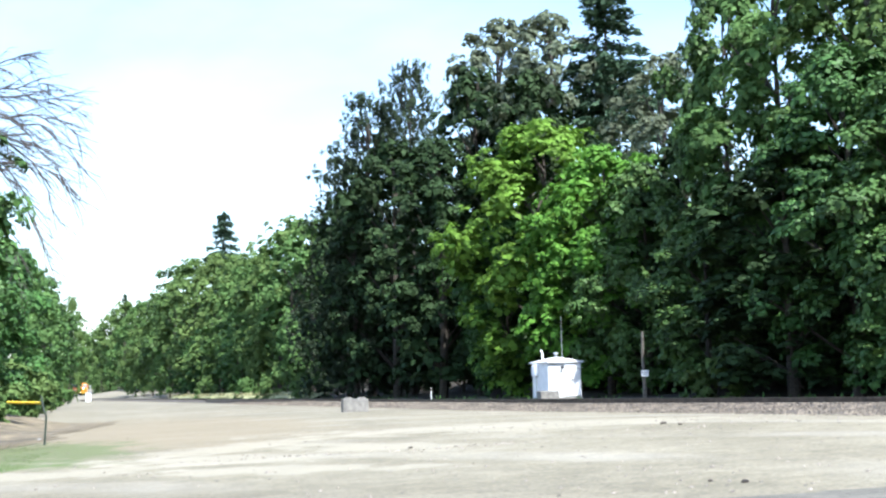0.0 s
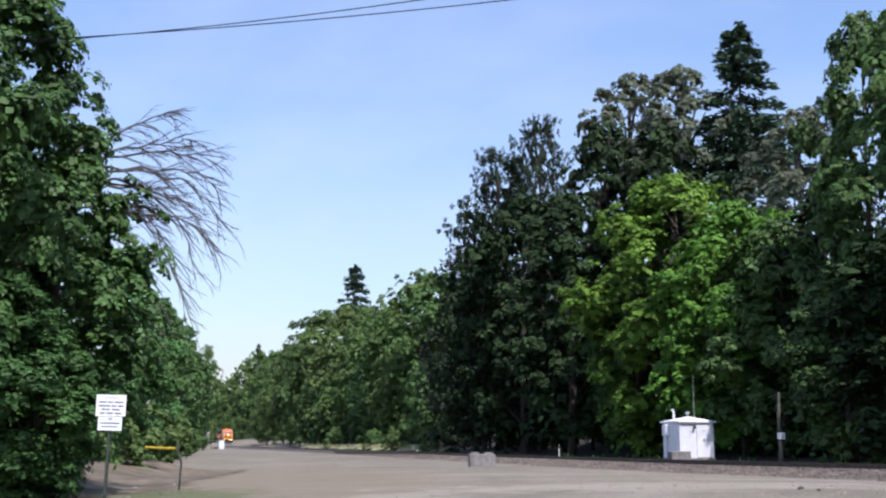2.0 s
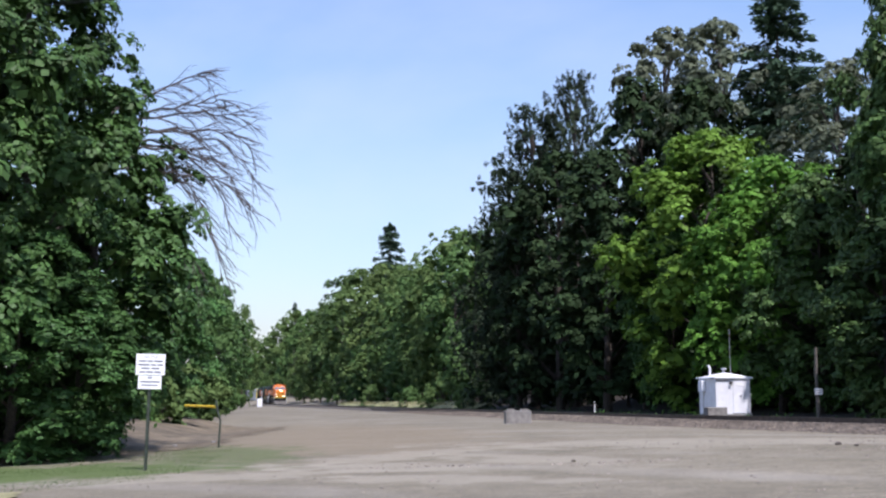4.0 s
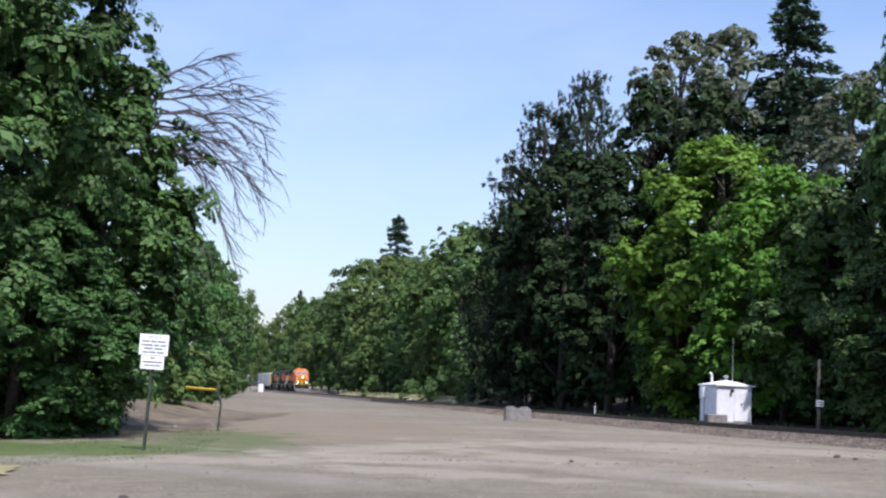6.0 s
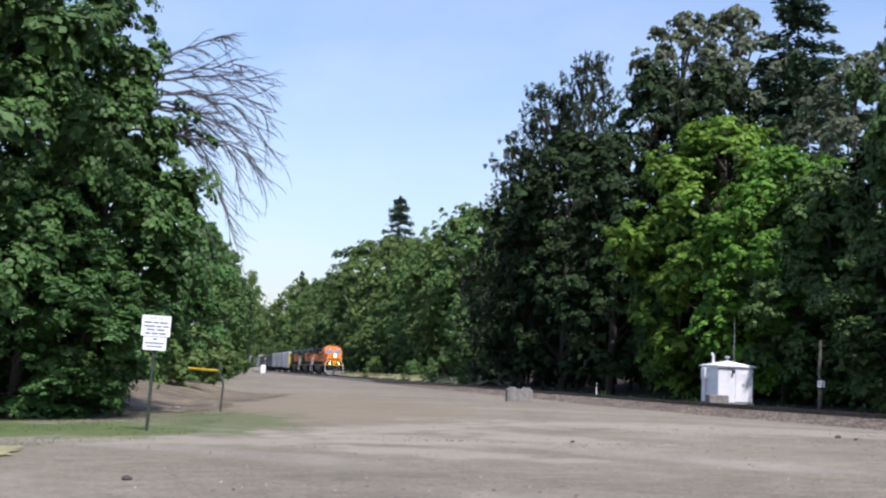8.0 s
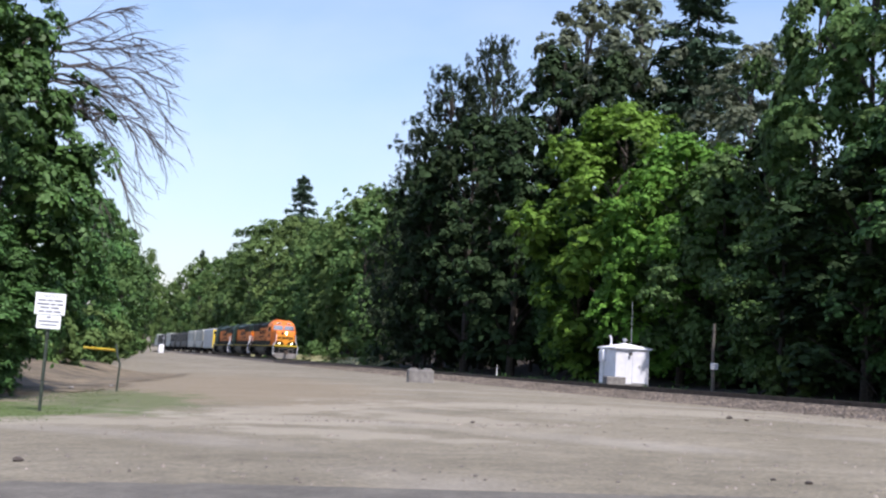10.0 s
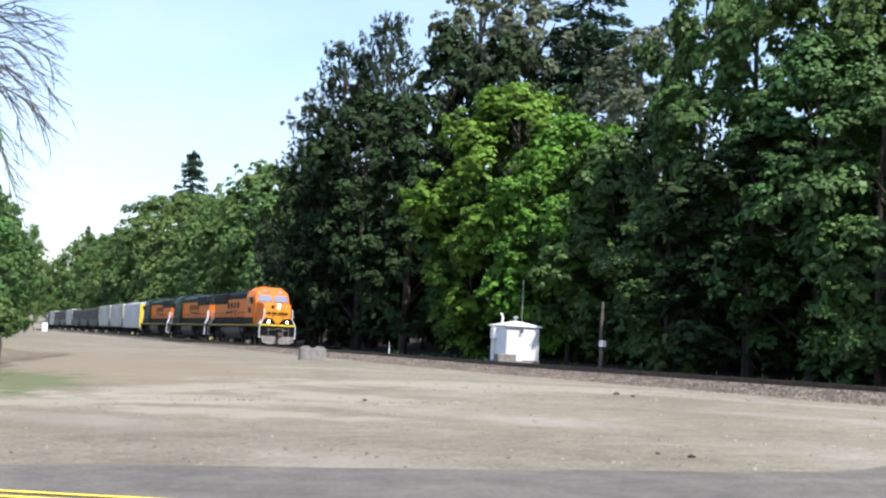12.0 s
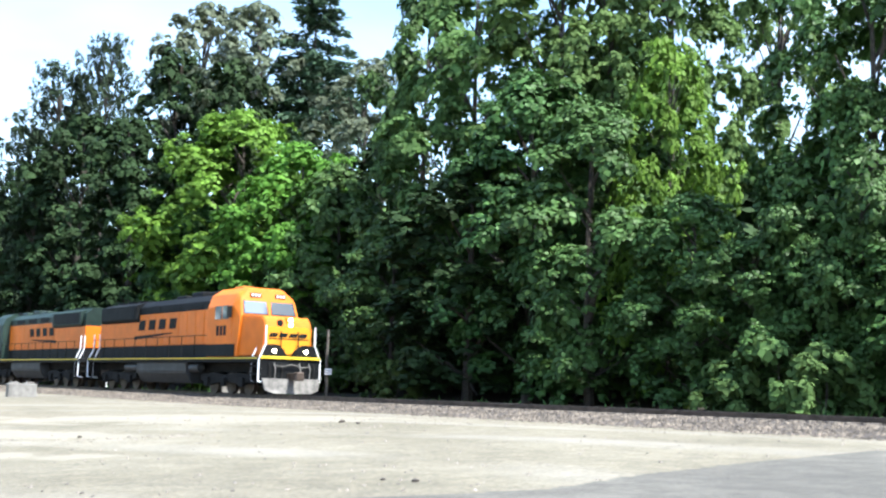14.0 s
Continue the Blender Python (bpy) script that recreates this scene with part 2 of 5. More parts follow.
# ---------------------------------------------------------------- mesh helpers
def part(name, bm, mat, parent=None, label="", smooth=False):
    me = bpy.data.meshes.new(name)
    bm.to_mesh(me)
    bm.free()
    me.materials.append(mat)
    if smooth:
        for p in me.polygons:
            p.use_smooth = True
    ob = new(name, me)
    if parent:
        ob.parent = parent
    if label:
        tagged(ob, label)
    return ob


def empty(name, m, label="", category="", group="", kind=""):
    ob = new(name)
    ob.empty_display_size = 0.3
    ob.matrix_basis = m
    return tagged(ob, label, category, group, kind)


def box(bm, x0, x1, y0, y1, z0, z1, bevel=0.0):
    t = bmesh.new()
    bmesh.ops.create_cube(t, size=1.0, matrix=Matrix.LocRotScale(((x0 + x1) / 2, (y0 + y1) / 2, (z0 + z1) / 2), None, (abs(x1 - x0), abs(y1 - y0), abs(z1 - z0))))
    if bevel:
        bmesh.ops.bevel(t, geom=t.edges[:], offset=bevel, segments=1, affect="EDGES")
    join(bm, t)
    return bm


def join(bm, t):
    me = bpy.data.meshes.new("tmp")
    t.to_mesh(me)
    t.free()
    bm.from_mesh(me)
    bpy.data.meshes.remove(me)


def rod(bm, a, b, r, r2=None, n=8):
    a, b = Vector(a), Vector(b)
    d = b - a
    m = Matrix.Translation((a + b) / 2) @ d.to_track_quat("Z", "Y").to_matrix().to_4x4()
    t = bmesh.new()
    bmesh.ops.create_cone(t, cap_ends=True, segments=n, radius1=r, radius2=r if r2 is None else r2, depth=d.length, matrix=m)
    join(bm, t)
    return bm


def prism(bm, pts, axis, a, b, bevel=0.0):
    """A polygon of (p, q) points carried along x ('x': p=y, q=z), y ('y': p=x, q=z) or z ('z': p=x, q=y)."""
    t = bmesh.new()
    def at(p, q, k):
        return {"x": (k, p, q), "y": (p, k, q), "z": (p, q, k)}[axis]
    va = [t.verts.new(at(p, q, a)) for p, q in pts]
    vb = [t.verts.new(at(p, q, b)) for p, q in pts]
    t.faces.new(va)
    t.faces.new(vb[::-1])
    for i in range(len(pts)):
        j = (i + 1) % len(pts)
        t.faces.new((va[j], va[i], vb[i], vb[j]))
    bmesh.ops.recalc_face_normals(t, faces=t.faces[:])
    if bevel:
        bmesh.ops.bevel(t, geom=t.edges[:], offset=bevel, segments=2, affect="EDGES")
    join(bm, t)
    return bm


def mesh_of(name, verts, faces):
    """A mesh from numpy arrays of vertices and of quads."""
    me = bpy.data.meshes.new(name)
    n, k = len(verts), len(faces)
    me.vertices.add(n)
    me.vertices.foreach_set("co", np.asarray(verts, dtype=np.float32).ravel())
    me.loops.add(k * 4)
    me.loops.foreach_set("vertex_index", np.asarray(faces, dtype=np.int32).ravel())
    me.polygons.add(k)
    me.polygons.foreach_set("loop_start", np.arange(0, k * 4, 4, dtype=np.int32))
    me.polygons.foreach_set("loop_total", np.full(k, 4, dtype=np.int32))
    me.update(calc_edges=True)
    me.validate()
    return me


def unit(v):
    return v / (np.linalg.norm(v, axis=-1, keepdims=True) + 1e-9)


def leaves(name, C, N, L, W, along=None, seed=0):
    """Kite-shaped leaves at C with normals N, lengths L and widths W."""
    rng = np.random.default_rng(seed)
    n = len(C)
    r = along if along is not None else rng.normal(size=(n, 3))
    N = unit(N)
    T = unit(r - N * (r * N).sum(1, keepdims=True))
    B = np.cross(N, T)
    L, W = np.broadcast_to(L, n)[:, None], np.broadcast_to(W, n)[:, None]
    V = np.stack([C - T * L / 2, C + B * W / 2 + N * L * 0.08, C + T * L / 2, C - B * W / 2 + N * L * 0.08], 1)
    return mesh_of(name, V.reshape(-1, 3), np.arange(n * 4).reshape(n, 4))


# ---------------------------------------------------------------- plan
# the track runs straight; s metres along it (away from the camera's side), u metres from its middle towards the camera
TD = np.array((-0.3633, 0.9317))
TN = np.array((0.9317, 0.3633))
PERP = 24.3
TRACK_AZ = math.degrees(math.atan2(TD[0], TD[1]))


def track(s, u):
    p = TN * (PERP - u) + TD * s
    return float(p[0]), float(p[1])


def su(x, y):
    return x * TD[0] + y * TD[1], PERP - (x * TN[0] + y * TN[1])


def smooth(a, b, v):
    k = np.clip((v - a) / (b - a), 0, 1)
    return k * k * (3 - 2 * k)


def rail_z(s):
    return 0.80 + 0.0055 * np.clip(45 - s, 0, 60)


def ground_z(x, y):
    s, u = su(x, y)
    lot = rail_z(s) - 0.34 - 0.005 * np.clip(u - 3, 0, 60) - 0.028 * np.clip(u - 9, 0, 50)
    far = rail_z(s) - 0.35 + 0.05 * np.clip(-u - 5, 0, 55) + 0.2 * np.clip(-u - 18, 0, 42)
    return np.where(u > 0, lot, far)


def at_az(az, u):
    """The point on the line u metres from the track that lies at that bearing (degrees, right of ahead)."""
    th = radians(az - TRACK_AZ)
    d = (PERP - u) / math.sin(th)
    return d * math.sin(radians(az)), d * math.cos(radians(az))


def at_d(az, d):
    return d * math.sin(radians(az)), d * math.cos(radians(az))


def on_ground(x, y, dz=0.0, rz=0.0):
    return pose(x, y, float(ground_z(x, y)) + dz, 0, 0, rz)


# ---------------------------------------------------------------- ground
def grid_sheet(name, xs, ys, zf, mat):
    X, Y = np.meshgrid(xs, ys)
    V = np.stack([X, Y, zf(X, Y)], -1).reshape(-1, 3)
    nx, ny = len(xs), len(ys)
    i = np.arange(nx * ny).reshape(ny, nx)
    F = np.stack([i[:-1, :-1], i[:-1, 1:], i[1:, 1:], i[1:, :-1]], -1).reshape(-1, 4)
    me = mesh_of(name, V, F)
    me.materials.append(mat)
    for p in me.polygons:
        p.use_smooth = True
    return new(name, me)


def axis(lo, mid0, mid1, hi, step):
    return np.concatenate([np.geomspace(1, mid0 - lo + 1, 14)[::-1] * -1 + mid0 + 1, np.arange(mid0 + step, mid1, step), np.geomspace(1, hi - mid1 + 1, 14) + mid1 - 1])


def ground_sheet(x, y):
    return np.clip(ground_z(x, y), -3, 11) - 0.5 * (su(x, y)[1] < -4.5)


ground = tagged(grid_sheet("ground", axis(-1500, -60, 60, 1500, 1.0), axis(-1500, -30, 160, 1500, 1.0), ground_sheet, M_GRAVEL), "pale compacted gravel lot with faint tyre tracks", "ground", kind="structure")


def strip(name, s0, s1, ds, profile, mat, lift=None):
    """A long sheet along the track: profile of (u, z above the ground sheet's rail height)."""
    ss = np.arange(s0, s1 + ds, ds)
    V, n = [], len(profile)
    for s in ss:
        for u, z in profile:
            V.append((*track(s, u), float(rail_z(s)) + z))
    i = np.arange(len(ss) * n).reshape(len(ss), n)
    F = np.stack([i[:-1, :-1], i[:-1, 1:], i[1:, 1:], i[1:, :-1]], -1).reshape(-1, 4)
    me = mesh_of(name, np.array(V), F)
    me.materials.append(mat)
    return new(name, me)


bed = tagged(strip("ballast_bed", -60, 460, 2.0, [(4.5, -0.37), (1.9, -0.15), (-1.75, -0.15), (-3.6, -0.45)], M_BALLAST), "grey-brown crushed stone track ballast", "ballast", kind="structure")
# floor sheet coloured near black, so gaps between trunks read as shade
wood_floor = tagged(strip("forest_floor", -80, 520, 4.0, [(-3.5, -0.33), (-5, -0.33), (-18, 0.32), (-30, 3.32), (-60, 10.85)], M_SHADED_SOIL), "soil under the trees, coloured dark as if in deep shade", "ground", kind="structure")


def rails():
    for u in (0.755, -0.755):
        bm = bmesh.new()
        for s in np.arange(-60, 460, 40.0):
            for w, z0, z1 in ((0.07, -0.17, -0.15), (0.012, -0.15, -0.04), (0.036, -0.04, 0.0)):
                v = []
                for ss in (s, s + 40):
                    for du, zz in ((-w, z0), (w, z0), (w, z1), (-w, z1)):
                        v.append(bm.verts.new((*track(ss, u + du), float(rail_z(ss)) + zz)))
                for a, b, c, d in ((0, 1, 5, 4), (1, 2, 6, 5), (2, 3, 7, 6), (3, 0, 4, 7)):
                    bm.faces.new((v[a], v[b], v[c], v[d]))
        bmesh.ops.recalc_face_normals(bm, faces=bm.faces[:])
        tagged(part("rail", bm, M_STEEL), "rusty steel rail on wooden sleepers", "rail", "track rails", "structure")


rails()

# ---------------------------------------------------------------- trees
def lobes_in(rng, n, H, W, low, column=False):
    """Lobe centres and radii filling an uneven ovoid crown."""
    out = []
    for k in range(n):
        h = low + (1 - low) * (k + 0.5) / n
        e = math.sin(math.pi * min(1, (h - low) / (1 - low) * 0.86 + 0.14)) ** 0.7
        if column:
            e = min(1.0, 1.25 * (1 - (h - low) / (1 - low)) ** 0.6 + 0.05)
        a = k * 2.4 + rng.uniform(-0.5, 0.5)
        rr = W / 2 * e * (rng.uniform(0.25, 0.8) if column else rng.uniform(0.45, 0.95))
        r = W * rng.uniform(0.085, 0.155) * (0.6 + 0.4 * e)
        out.append((rr * math.cos(a), rr * math.sin(a), min(h * H, H - r * 0.8), r))
    return np.array(out)


def broad_crown(name, seed, H, W, low, n_lobes, n_leaf, size, mat, fill=0.3, cap=0.8, per=60, column=False):
    """Umbrella-shaped sprays of drooping leaves that hang on the outer sides of the crown's lobes."""
    rng = np.random.default_rng(seed)
    lob = lobes_in(rng, n_lobes, H, W, low, column)
    area = lob[:, 3] ** 2
    n_cl = n_leaf // per
    pick = rng.choice(len(lob), n_cl, p=area / area.sum())
    d = unit(rng.normal(size=(n_cl, 3)) + np.array((0, 0, 0.6)))
    out = unit(np.stack([lob[pick, 0], lob[pick, 1], np.zeros(n_cl)], -1) + 1e-6)
    d = unit(d + 0.6 * out)
    inner = rng.random(n_cl) < fill
    depth = np.where(inner, rng.uniform(0.0, 0.6, n_cl), rng.uniform(0.85, 1.2, n_cl))
    C0 = lob[pick, :3] + d * (lob[pick, 3] * depth)[:, None] * np.array((1, 1, 0.85))
    C0[:, 2] = np.maximum(C0[:, 2], 0.25)
    axis_up = unit(d * 0.55 + out * 0.25 + np.array((0, 0, 1.3 if column else 0.75)))
    side = unit(np.cross(axis_up, rng.normal(size=(n_cl, 3))))
    third = np.cross(axis_up, side)
    R = cap * rng.uniform(0.5, 1.3, n_cl) * np.where(inner, 1.7, 1.0)
    rho = np.sqrt(rng.random((n_cl, per)))
    phi = rng.uniform(0, 2 * np.pi, (n_cl, per))
    # uneven outline: each spray is a fan of a few fingers
    fingers = 0.72 + 0.28 * np.cos(phi * rng.integers(3, 6, n_cl)[:, None] + rng.uniform(0, 6, n_cl)[:, None])
    flat = rho * fingers
    radial = side[:, None] * np.cos(phi)[..., None] + third[:, None] * np.sin(phi)[..., None]
    rise = (1.15 if column else 0.5) * (1 - rho ** 2)
    C = C0[:, None] + (radial * flat[..., None] * (0.55 if column else 1.0) + axis_up[:, None] * rise[..., None]) * R[:, None, None]
    C = C + rng.normal(size=(n_cl, per, 3)) * 0.09 * R[:, None, None]
    N = axis_up[:, None] * 0.75 + radial * (rho * 0.75)[..., None] + rng.normal(size=(n_cl, per, 3)) * 0.22
    al = radial - axis_up[:, None] * (0.8 * rho)[..., None] + rng.normal(size=(n_cl, per, 3)) * 0.35
    L = size * rng.uniform(0.65, 1.35, n_cl * per) * np.repeat(np.where(inner, 1.75, 1.0), per)
    me = leaves(name, C.reshape(-1, 3), N.reshape(-1, 3), L, L * (0.3 if column else 0.75), along=al.reshape(-1, 3), seed=seed)
    me.materials.append(mat)
    return me, lob


def fir_crown(name, seed, H, W, low, n_leaf, size, mat, ragged=0.3, rise=0.0):
    rng = np.random.default_rng(seed)
    n_br = 150
    h = np.sort(rng.uniform(low, 0.985, n_br))
    a = np.arange(n_br) * 2.4 + rng.normal(size=n_br) * 0.4
    env = (1 - h) / (1 - low)
    reach = W / 2 * np.minimum(1, env ** 0.62 * 1.08) * rng.uniform(1 - ragged, 1.05, n_br) + 0.25
    per = n_leaf // n_br
    k = rng.random((n_br, per)) ** 0.7
    R = reach[:, None] * k
    side = rng.normal(size=(n_br, per)) * 0.16 * R + rng.normal(size=(n_br, per)) * 0.12
    ca, sa_ = np.cos(a)[:, None], np.sin(a)[:, None]
    X, Y = R * ca - side * sa_, R * sa_ + side * ca
    Z = (h * H)[:, None] - (0.32 - rise) * R + (0.10 + rise * 0.5) * R * k + rng.normal(size=(n_br, per)) * size * 0.35
    C = np.stack([X, Y, Z], -1).reshape(-1, 3)
    al = np.stack([ca + 0 * k, sa_ + 0 * k, -0.25 + 2.5 * rise + 0 * k], -1).reshape(-1, 3) + rng.normal(size=(n_br * per, 3)) * 0.35
    N = np.array((0, 0, 0.8)) + rng.normal(size=(n_br * per, 3)) * 0.75
    L = size * rng.uniform(0.7, 1.5, n_br * per)
    me = leaves(name, C, N, L, L * 0.36, along=al, seed=seed)
    me.materials.append(mat)
    return me, (h * H, a, reach)


def tree_wood(bm, H, r, lean=0.0, bend=0.0):
    prev, k = Vector((0, 0, -0.2)), 7
    for i in range(1, k + 1):
        h = i / k
        p = Vector((bend * math.sin(h * 3.0), lean * h * h, H * 0.93 * h))
        rod(bm, prev, p, r * (1 - (i - 1) / k * 0.9), r * (1 - h * 0.9), 8)
        prev = p


PROTO = {}


def broad_tree(key, seed, H=20, W=11, low=0.05, n_lobes=34, n_leaf=11000, size=0.36, mat=None, label="", cat="tree", group="broadleaf trees", name="maple_tree", **shape):
    t = empty(name, Matrix(), label, cat, group)
    me, lob = broad_crown("crown", seed, H, W, low, n_lobes, n_leaf, size, mat or M_LEAF, **shape)
    c = new("crown", me)
    c.parent = t
    bm = bmesh.new()
    tree_wood(bm, H, 0.016 * H, bend=0.2)
    for x, y, z, r in lob[::3]:
        base = max(0.1 * H, z - 0.35 * math.hypot(x, y) - 0.1 * H)
        rod(bm, (0, 0, base), (x * 0.75, y * 0.75, z - 0.25 * r), 0.005 * H, 0.0015 * H, 5)
    part("trunk", bm, M_BARK, t)
    PROTO[key] = t
    return t


def fir_tree(key, seed, H=30, W=9, low=0.12, n_leaf=9000, size=0.55, mat=None, label="", ragged=0.3, rise=0.0):
    t = empty("fir_tree", Matrix(), label, "tree", "conifers")
    me, (h, a, reach) = fir_crown("crown", seed, H, W, low, n_leaf, size, mat or M_FIR, ragged, rise)
    c = new("crown", me)
    c.parent = t
    bm = bmesh.new()
    tree_wood(bm, H, 0.011 * H)
    for i in range(0, len(h), 2):
        rod(bm, (0, 0, h[i]), (reach[i] * 0.8 * math.cos(a[i]), reach[i] * 0.8 * math.sin(a[i]), h[i] - 0.2 * reach[i]), 0.05, 0.015, 4)
    part("trunk", bm, M_BARK, t)
    PROTO[key] = t
    return t


def plant(key, x, y, H, H0, W=None, W0=None, rz=0.0, label=""):
    """Stands a copy of a tree at (x, y), H metres high (and W wide)."""
    k = H / H0
    w = k if W is None else W / W0
    m = on_ground(x, y, -0.05, rz) @ Matrix.Diagonal((w, w, k, 1))
    if PROTO[key].get("used"):
        t = copy_thing(PROTO[key], m)
        t.matrix_basis = m
    else:
        t = PROTO[key]
        t.matrix_basis = m
        t["used"] = 1
    if label:
        tagged(t, label)
    return t


SIZES = {}


def kind_of(key, maker, seed, H, W, **kw):
    maker(key, seed, H=H, W=W, **kw)
    SIZES[key] = (H, W)


kind_of("maple_a", broad_tree, 11, 18, 11, n_leaf=31000, size=0.25, n_lobes=60, cap=0.6, per=36, label="leafy green maple with drooping sprays of leaves")
kind_of("maple_b", broad_tree, 12, 20, 10, n_leaf=31000, size=0.25, n_lobes=60, cap=0.6, per=36, label="tall green maple at the edge of the wood")
kind_of("near", broad_tree, 24, 16, 10, low=0.02, n_leaf=46000, size=0.19, n_lobes=80, cap=0.46, per=50, label="large leafy maple standing at the edge of the lot")
kind_of("bright", broad_tree, 13, 17, 11, n_leaf=31000, size=0.25, n_lobes=70, cap=0.55, per=30, mat=M_BRIGHT, label="bright yellow-green maple in full sun")
kind_of("dark", broad_tree, 14, 24, 11, n_leaf=15000, size=0.38, n_lobes=80, cap=0.6, per=30, mat=M_SHADE_LEAF, label="dense tree at the edge of the wood, leaves coloured dark as in shade")
kind_of("pale", broad_tree, 15, 26, 9, low=0.4, n_leaf=12000, size=0.26, n_lobes=60, cap=0.5, per=24, mat=M_PALE, label="thin pale-leaved tree top above the wood")
kind_of("thin", broad_tree, 21, 24, 11, low=0.18, n_leaf=20000, size=0.29, n_lobes=75, fill=0.2, cap=0.6, per=36, mat=M_ALDER, label="tall airy maple with sky showing through its crown")
kind_of("back_a", broad_tree, 22, 15, 11, n_leaf=4200, size=0.8, n_lobes=40, cap=1.1, per=30, mat=M_SHADE_LEAF, label="tree deep inside the wood, leaves coloured dark as in shade")
kind_of("back_b", broad_tree, 23, 15, 10, n_leaf=4200, size=0.75, n_lobes=40, cap=1.1, per=30, mat=M_LEAF, label="shaded green tree deep inside the wood")
kind_of("alder_a", broad_tree, 16, 15, 10, n_leaf=9000, size=0.31, n_lobes=60, cap=0.48, per=14, mat=M_ALDER, label="soft green alder beside the railway", name="alder_tree")
kind_of("alder_b", broad_tree, 17, 15, 9, n_leaf=9000, size=0.31, n_lobes=60, cap=0.48, per=14, mat=M_LEAF, label="dense green tree beside the railway", name="alder_tree")
kind_of("fir_a", fir_tree, 18, 32, 12, n_leaf=15000, label="tall dark fir rising above the wood")
kind_of("fir_b", broad_tree, 19, 28, 15, low=0.02, n_leaf=29000, size=0.38, n_lobes=150, cap=0.42, per=15, column=True, mat=M_CEDAR, label="dark slender tree with upright tufts at the wood's edge", name="cottonwood_tree")
kind_of("bush", broad_tree, 20, 3, 4, low=0.0, n_leaf=2500, size=0.22, n_lobes=16, cap=0.35, per=30, mat=M_ALDER, label="low green bush beside the track", cat="bush", group="bushes", name="bush")


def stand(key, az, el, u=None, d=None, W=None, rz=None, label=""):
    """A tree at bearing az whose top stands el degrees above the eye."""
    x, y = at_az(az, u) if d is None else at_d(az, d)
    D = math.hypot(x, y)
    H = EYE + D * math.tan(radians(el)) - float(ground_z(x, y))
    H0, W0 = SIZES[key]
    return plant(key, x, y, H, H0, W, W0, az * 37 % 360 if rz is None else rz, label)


# the wood beyond the track, from the far end to the crossing
rng = random.Random(5)
for az, el in ((-18.6, 2.6), (-17.9, 2.9), (-17.2, 3.3), (-16.4, 4.0), (-15.6, 4.4), (-14.8, 4.8), (-14.0, 5.2), (-13.2, 5.7), (-12.4, 6.1), (-11.5, 6.7), (-10.6, 6.8), (-9.6, 7.4), (-8.6, 7.9), (-7.6, 8.2), (-6.7, 8.0)):
    stand(rng.choice(("alder_a", "alder_a", "alder_b")), az + rng.uniform(-0.25, 0.25), el * rng.uniform(0.9, 1.08), u=-15.5)
    stand("back_b", az + 0.2, el * 0.72, u=-25, W=14)
    if az < -10:
        stand(rng.choice(("alder_a", "alder_b")), az + 0.35, el * rng.uniform(0.5, 0.8), u=-10.5, W=8.5)
stand("fir_a", -11.1, 8.9, u=-21, W=17)
stand("fir_a", -15.8, 4.9, u=-22, W=10)
stand("fir_b", -3.8, 14.5, u=-12, W=18)
stand("fir_b", -1.75, 16.1, u=-15, W=13)
stand("fir_b", -5.0, 11.5, u=-11, W=12)
stand("dark", -2.6, 12.4, u=-10, W=12)
stand("dark", -0.3, 12.5, u=-9, W=11)
stand("dark", -4.6, 10.0, u=-8, W=9)
stand("fir_b", -4.6, 9.2, u=-7.5, W=11)
stand("pale", 2.8, 18.2, u=-17, W=11)
stand("pale", 5.6, 18.4, u=-18, W=11)
stand("dark", 1.6, 15.9, u=-13, W=11)
stand("dark", 4.4, 15.6, u=-14, W=10)
stand("fir_a", 8.35, 20.3, u=-22, W=15)
stand("pale", 11.0, 16.0, u=-20, W=9)
stand("bright", 5.0, 12.9, u=-12.5, W=16, rz=70)
stand("maple_a", 3.0, 8.6, u=-10.5, W=8)
stand("bright", 8.0, 11.6, u=-12, W=12)
stand("maple_a", 9.8, 10.6, u=-12, W=9.5)
stand("dark", 12.0, 12.2, u=-14.5, W=8.5)
stand("thin", 16.6, 20.5, u=-12, W=10)
stand("maple_b", 14.2, 19.8, u=-12.5, W=8)
stand("thin", 21.0, 23.0, u=-13, W=11)
stand("maple_b", 19.5, 15.5, u=-9, W=9)
# shade-coloured leaves darken the low edge of the wood here
stand("dark", 16.6, 11.0, u=-8, W=9)
stand("maple_a", 22.6, 14.0, u=-7.5, W=9)
stand("bright", 26.4, 17.0, u=-10, W=5.5)
stand("thin", 26.5, 24.0, u=-16, W=9)
stand("maple_a", 27.6, 9.5, u=-7, W=6)
stand("maple_b", 36.0, 23.0, u=-9, W=7.5)
stand("thin", 31.8, 24.0, u=-22, W=7)
stand("maple_a", 33.6, 9.0, u=-7, W=5.5)
stand("maple_a", 30.4, 7.5, u=-6.5, W=5)
stand("maple_a", 35.4, 14.5, u=-8, W=6.5)
stand("thin", 23.6, 23.5, u=-15, W=9)
stand("maple_a", 42.5, 11.0, u=-8, W=8)
stand("maple_b", 50.0, 10.0, u=-9, W=8)
stand("maple_a", 12.8, 8.0, u=-9.5, W=8)
for k in range(22):
    az = -5.5 + k * 2.5
    stand("back_b", az, 6.5 + 2.5 * rng.random() + max(0, az) * 0.08, u=-24 - 6 * (k % 2), W=15)
    # added filler tree with shade in its leaf colour, darkens the gaps
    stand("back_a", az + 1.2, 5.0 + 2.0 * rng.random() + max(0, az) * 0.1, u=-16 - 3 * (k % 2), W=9)
